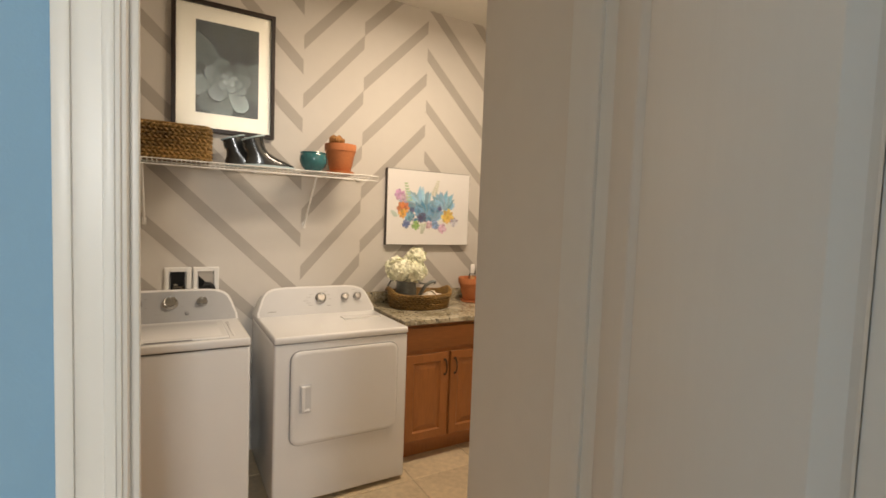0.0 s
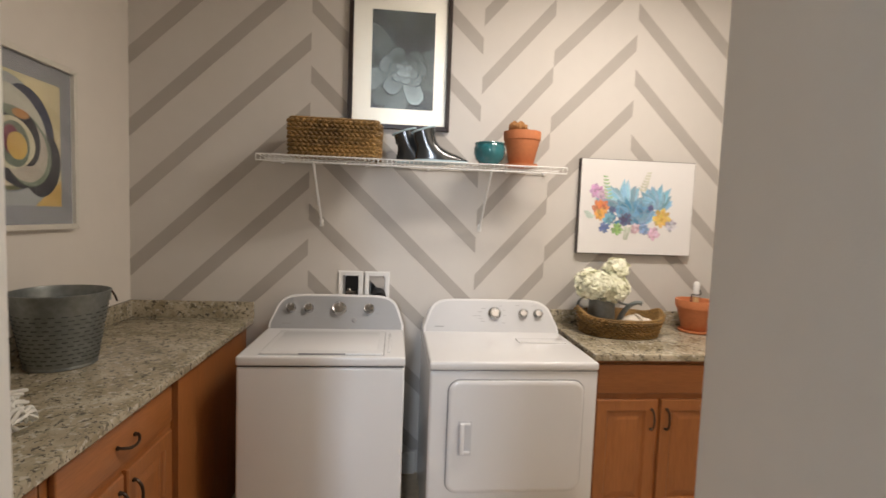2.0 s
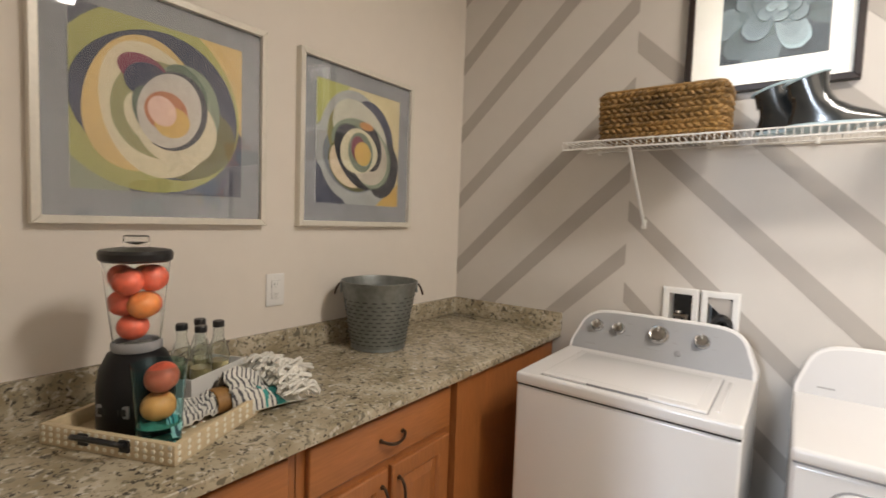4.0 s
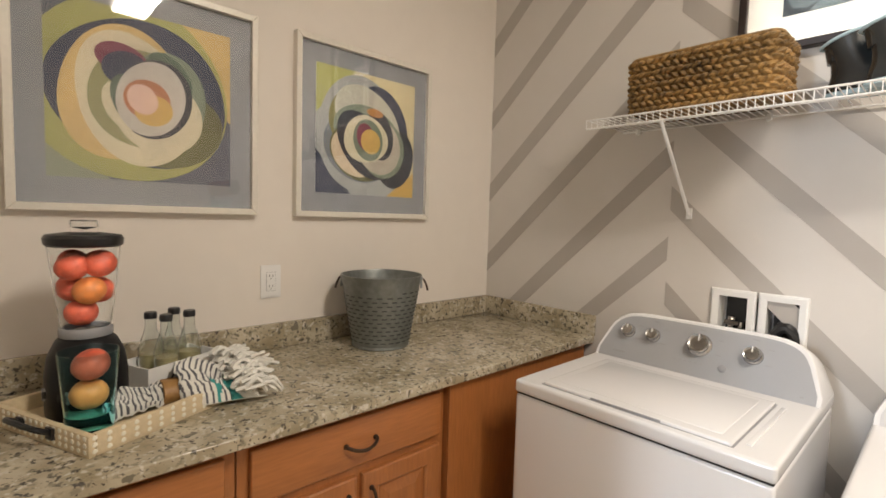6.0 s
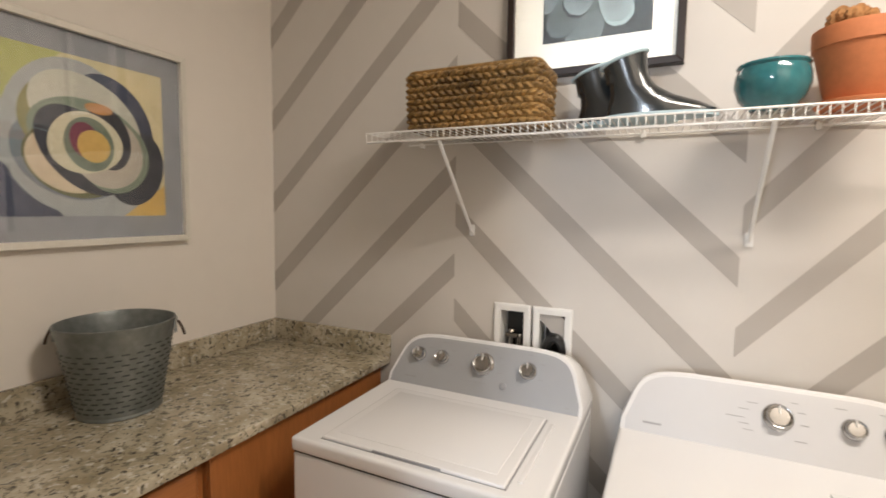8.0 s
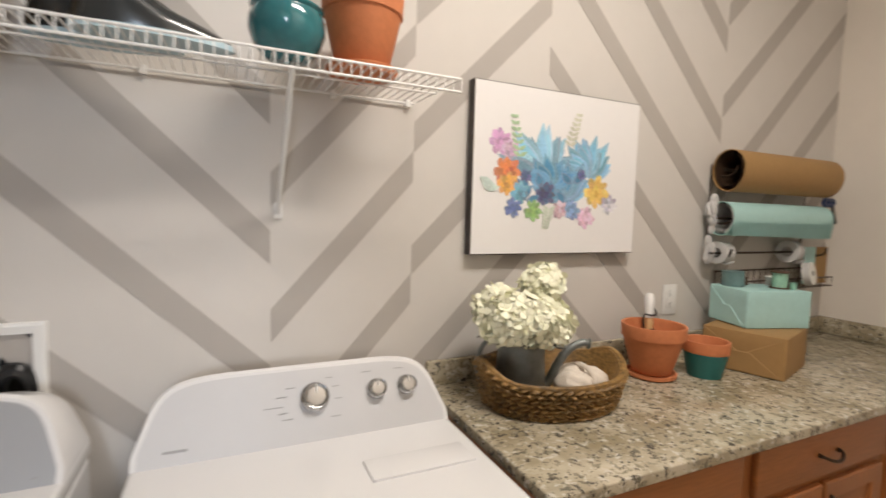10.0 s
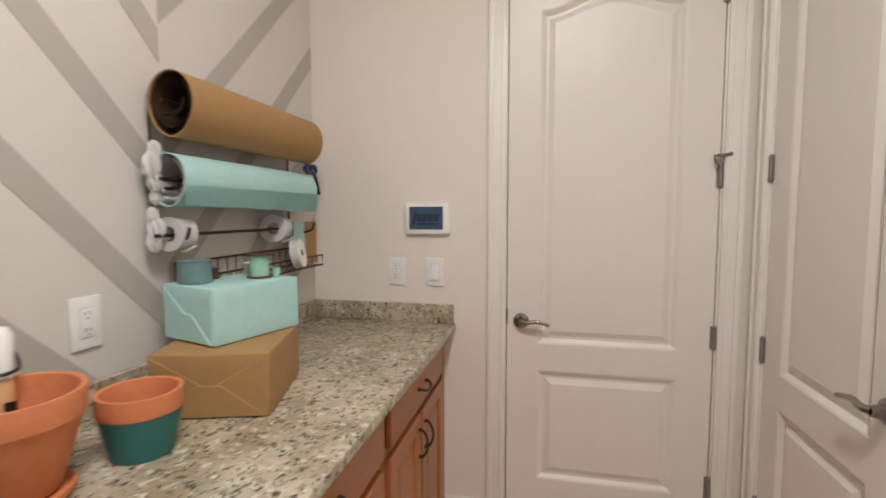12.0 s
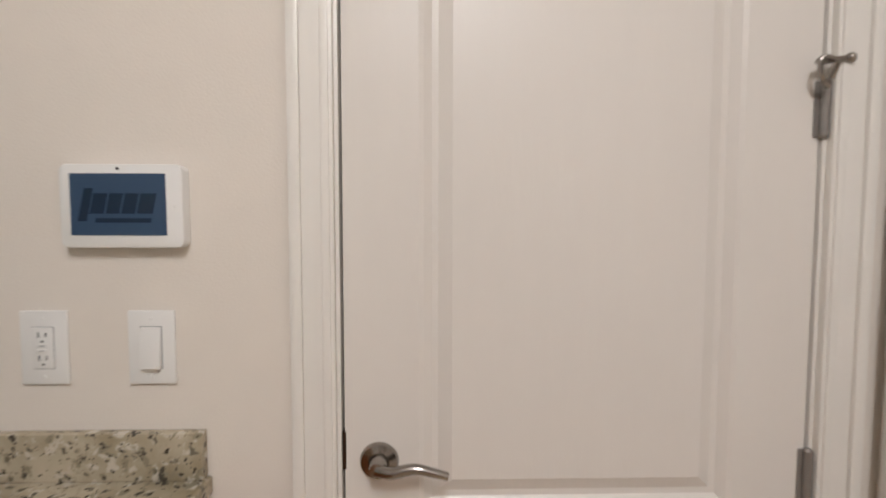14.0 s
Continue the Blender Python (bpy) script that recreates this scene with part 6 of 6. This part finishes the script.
def paper_roll(m, length, r, material, inner, label, loose):
    """A paper roll along x, its end open as a spiral tube."""
    t = thing("paper_roll", m, label, "wrapping paper", "wrapping paper rolls")
    n = 72
    prof_o = [(0.82 * r * (1 + 0.012 * math.sin(3 * a)) * math.cos(a), r * (1 + 0.012 * math.sin(3 * a)) * math.sin(a)) for a in [2 * math.pi * k / n for k in range(n)]]
    prof_i = [(y * 0.965, z * 0.965) for y, z in prof_o]
    g = loft([[(0, y, z) for y, z in prof_i], [(0, y, z) for y, z in prof_o], [(length * 0.5, y * 1.006, z * 1.006) for y, z in prof_o], [(length, y, z) for y, z in prof_o], [(length, y, z) for y, z in prof_i], [(length * 0.5, y, z) for y, z in prof_i], [(0, y, z) for y, z in prof_i]], close=(False, False))
    part("outer_sheet", g, material, t, "", True)
    sp = []
    for k in range(90):
        a = 2 * math.pi * k / 30
        rr = r * (0.93 - 0.20 * k / 90)
        sp.append((0.82 * rr * math.cos(a), rr * math.sin(a)))
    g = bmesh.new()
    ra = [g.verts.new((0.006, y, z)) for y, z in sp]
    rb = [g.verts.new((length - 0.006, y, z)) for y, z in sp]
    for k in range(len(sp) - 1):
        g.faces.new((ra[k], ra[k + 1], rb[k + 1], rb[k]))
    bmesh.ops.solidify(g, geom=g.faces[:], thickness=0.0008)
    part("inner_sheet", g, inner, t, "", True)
    if loose:
        g = bmesh.new()
        rows = []
        for i in range(25):
            x = length * i / 24
            row = []
            for k in range(9):
                f = k / 8
                drop = loose * (1 + 0.10 * noise.noise(Vector((x * 7, 0.4, 1)))) + 0.012 * (x / length)
                row.append(g.verts.new((x, -0.82 * r * 1.02 * math.cos(f * 0.5) + 0.004 * math.sin(x * 30) * f, -0.2 * r - drop * f)))
            rows.append(row)
        for a_, b_ in zip(rows, rows[1:]):
            for k in range(8):
                g.faces.new((a_[k], a_[k + 1], b_[k + 1], b_[k]))
        bmesh.ops.solidify(g, geom=g.faces[:], thickness=0.0008)
        part("loose_edge", g, material, t, "", True)
    return t


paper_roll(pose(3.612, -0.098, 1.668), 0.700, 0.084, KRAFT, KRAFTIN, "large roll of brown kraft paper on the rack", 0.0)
paper_roll(pose(3.606, -0.085, 1.474), 0.700, 0.069, AQUA, WHITEPAPER, "roll of aqua wrapping paper with loose edge", 0.055)


def ribbon_ring(m, r, w, material, label):
    t = thing("ribbon_roll", m, label, "ribbon", "ribbon rolls on the rack")
    part("roll", lathe([(r * 0.45, -w / 2), (r, -w / 2), (r, w / 2), (r * 0.45, w / 2), (r * 0.45, -w / 2)], 32, cap=False), material, t, "", True)
    part("tail", tube(curve([(r, 0, w * 0.3), (r * 1.02, -r * 0.6, 0), (r * 0.7, -r * 1.25, 0.006)], 6), 0.004), material, t, "", True)


SHEER = mat("sheer_white_ribbon", (0.56, 0.55, 0.54), 0.5, var=0.06)
ribbon_ring(pose(3.655, -0.062, 1.332, 0, 90, 0), 0.046, 0.055, SHEER, "roll of sheer white ribbon on the rod")
ribbon_ring(pose(4.135, -0.062, 1.332, 0, 90, 10), 0.050, 0.060, SHEER, "roll of white ribbon hanging on the rod")
t = spool(pose(4.140, -0.130, 1.236, 80, 0, 15), 0.052, 0.030, 0.050, 0.002, WHITEPAPER, SHEER, "white ribbon reel standing in the rack")
part("hub", lathe([(0.008, -0.001), (0.012, 0.0295), (0.012, 0.0312), (0.001, 0.0312)], 16, cap=False), BLACKP, t)
# gathered tulle at the rack's end
t = thing("tulle_bundle", pose(3.605, -0.045, 1.285) @ Matrix.Diagonal((0.62, 0.62, 0.95, 1)), "gathered sheer white tulle tied to the rack", "tulle")
rnd = random.Random(21)
for k, (z, r_) in enumerate(((0.03, 0.026), (0.06, 0.030), (0.10, 0.020), (0.15, 0.018), (0.195, 0.026), (0.235, 0.032), (0.275, 0.024))):
    s = bmesh.new()
    bmesh.ops.create_icosphere(s, subdivisions=4, radius=1.0)
    o = Vector((rnd.uniform(-0.014, 0.008), rnd.uniform(-0.014, 0.008), z))
    for v in s.verts:
        a = math.atan2(v.co.y, v.co.x)
        pleat = 0.22 * math.sin(a * 7 + v.co.z * 3 + k) + 0.18 * noise.noise(v.co * 2.3 + Vector((k * 3, 0, 0)))
        v.co = o + Vector((v.co.x * r_ * (1 + pleat), v.co.y * r_ * (1 + pleat), v.co.z * r_ * 1.25))
    part("gather", s, SHEER, t, "", True)
for x0, x1, mt, lab in ((4.235, 4.322, AQUA, "aqua gift card standing in the rack"), (4.326, 4.420, KRAFT, "brown kraft card standing in the rack")):
    t = thing("gift_card", pose(0, 0, 0), lab, "card", "cards in the rack")
    part("card", box(x0, x1, -0.074, -0.068, 1.178, 1.352, 0.001), mt, t)
t = thing("scissors", pose(4.300, -0.118, 1.560), "dark blue handled scissors hung on the rack", "scissors")
NAVYP = mat("navy_plastic", (0.012, 0.028, 0.09), 0.35, var=0.1)
for s in (-1, 1):
    loop_ = [(0.022 * math.cos(a) + s * 0.020, 0.0, 0.014 * math.sin(a)) for a in [2 * math.pi * k / 20 for k in range(21)]]
    part("grip", tube(loop_, 0.0085, 8), NAVYP, t, "", True)
part("blade", tube([(0.03, 0, -0.012), (0.075, 0.004, -0.095)], 0.007, 6), BLACKP, t, "", True)

# ---------------------------------------------------------------- ceiling light, floor tiles, stripes
t = thing("ceiling_light", pose(LAMP_X, LAMP_Y, CEIL), "long rectangular flush ceiling light with frosted diffuser", "ceiling light")
part("pan", box(-0.46, 0.46, -0.15, 0.15, -0.03, 0.0, 0.006), WHITEP, t, "", True)
part("diffuser", box(-0.43, 0.43, -0.125, 0.125, -0.095, -0.031, 0.02, seg=3), LAMPGLOW, t, "", True)

tile = finish("tile", box(-0.2255, 0.2255, -0.2255, 0.2255, -0.012, 0.0, 0.003, seg=1), TILE)
ny, nx = 15, 13
for i in range(nx):
    for j in range(ny):
        x, y = -1.05 + 0.457 * i, -0.10 - 0.457 * j
        if (x > 4.6) or (x < -0.3 and y > -2.3) or (j > 5 and x > 3.1) or (j > 4 and i < 0):
            continue
        ob = new("tile", tile)
        ob.parent, ob.location = floor, (x, y, 0)
stripes()
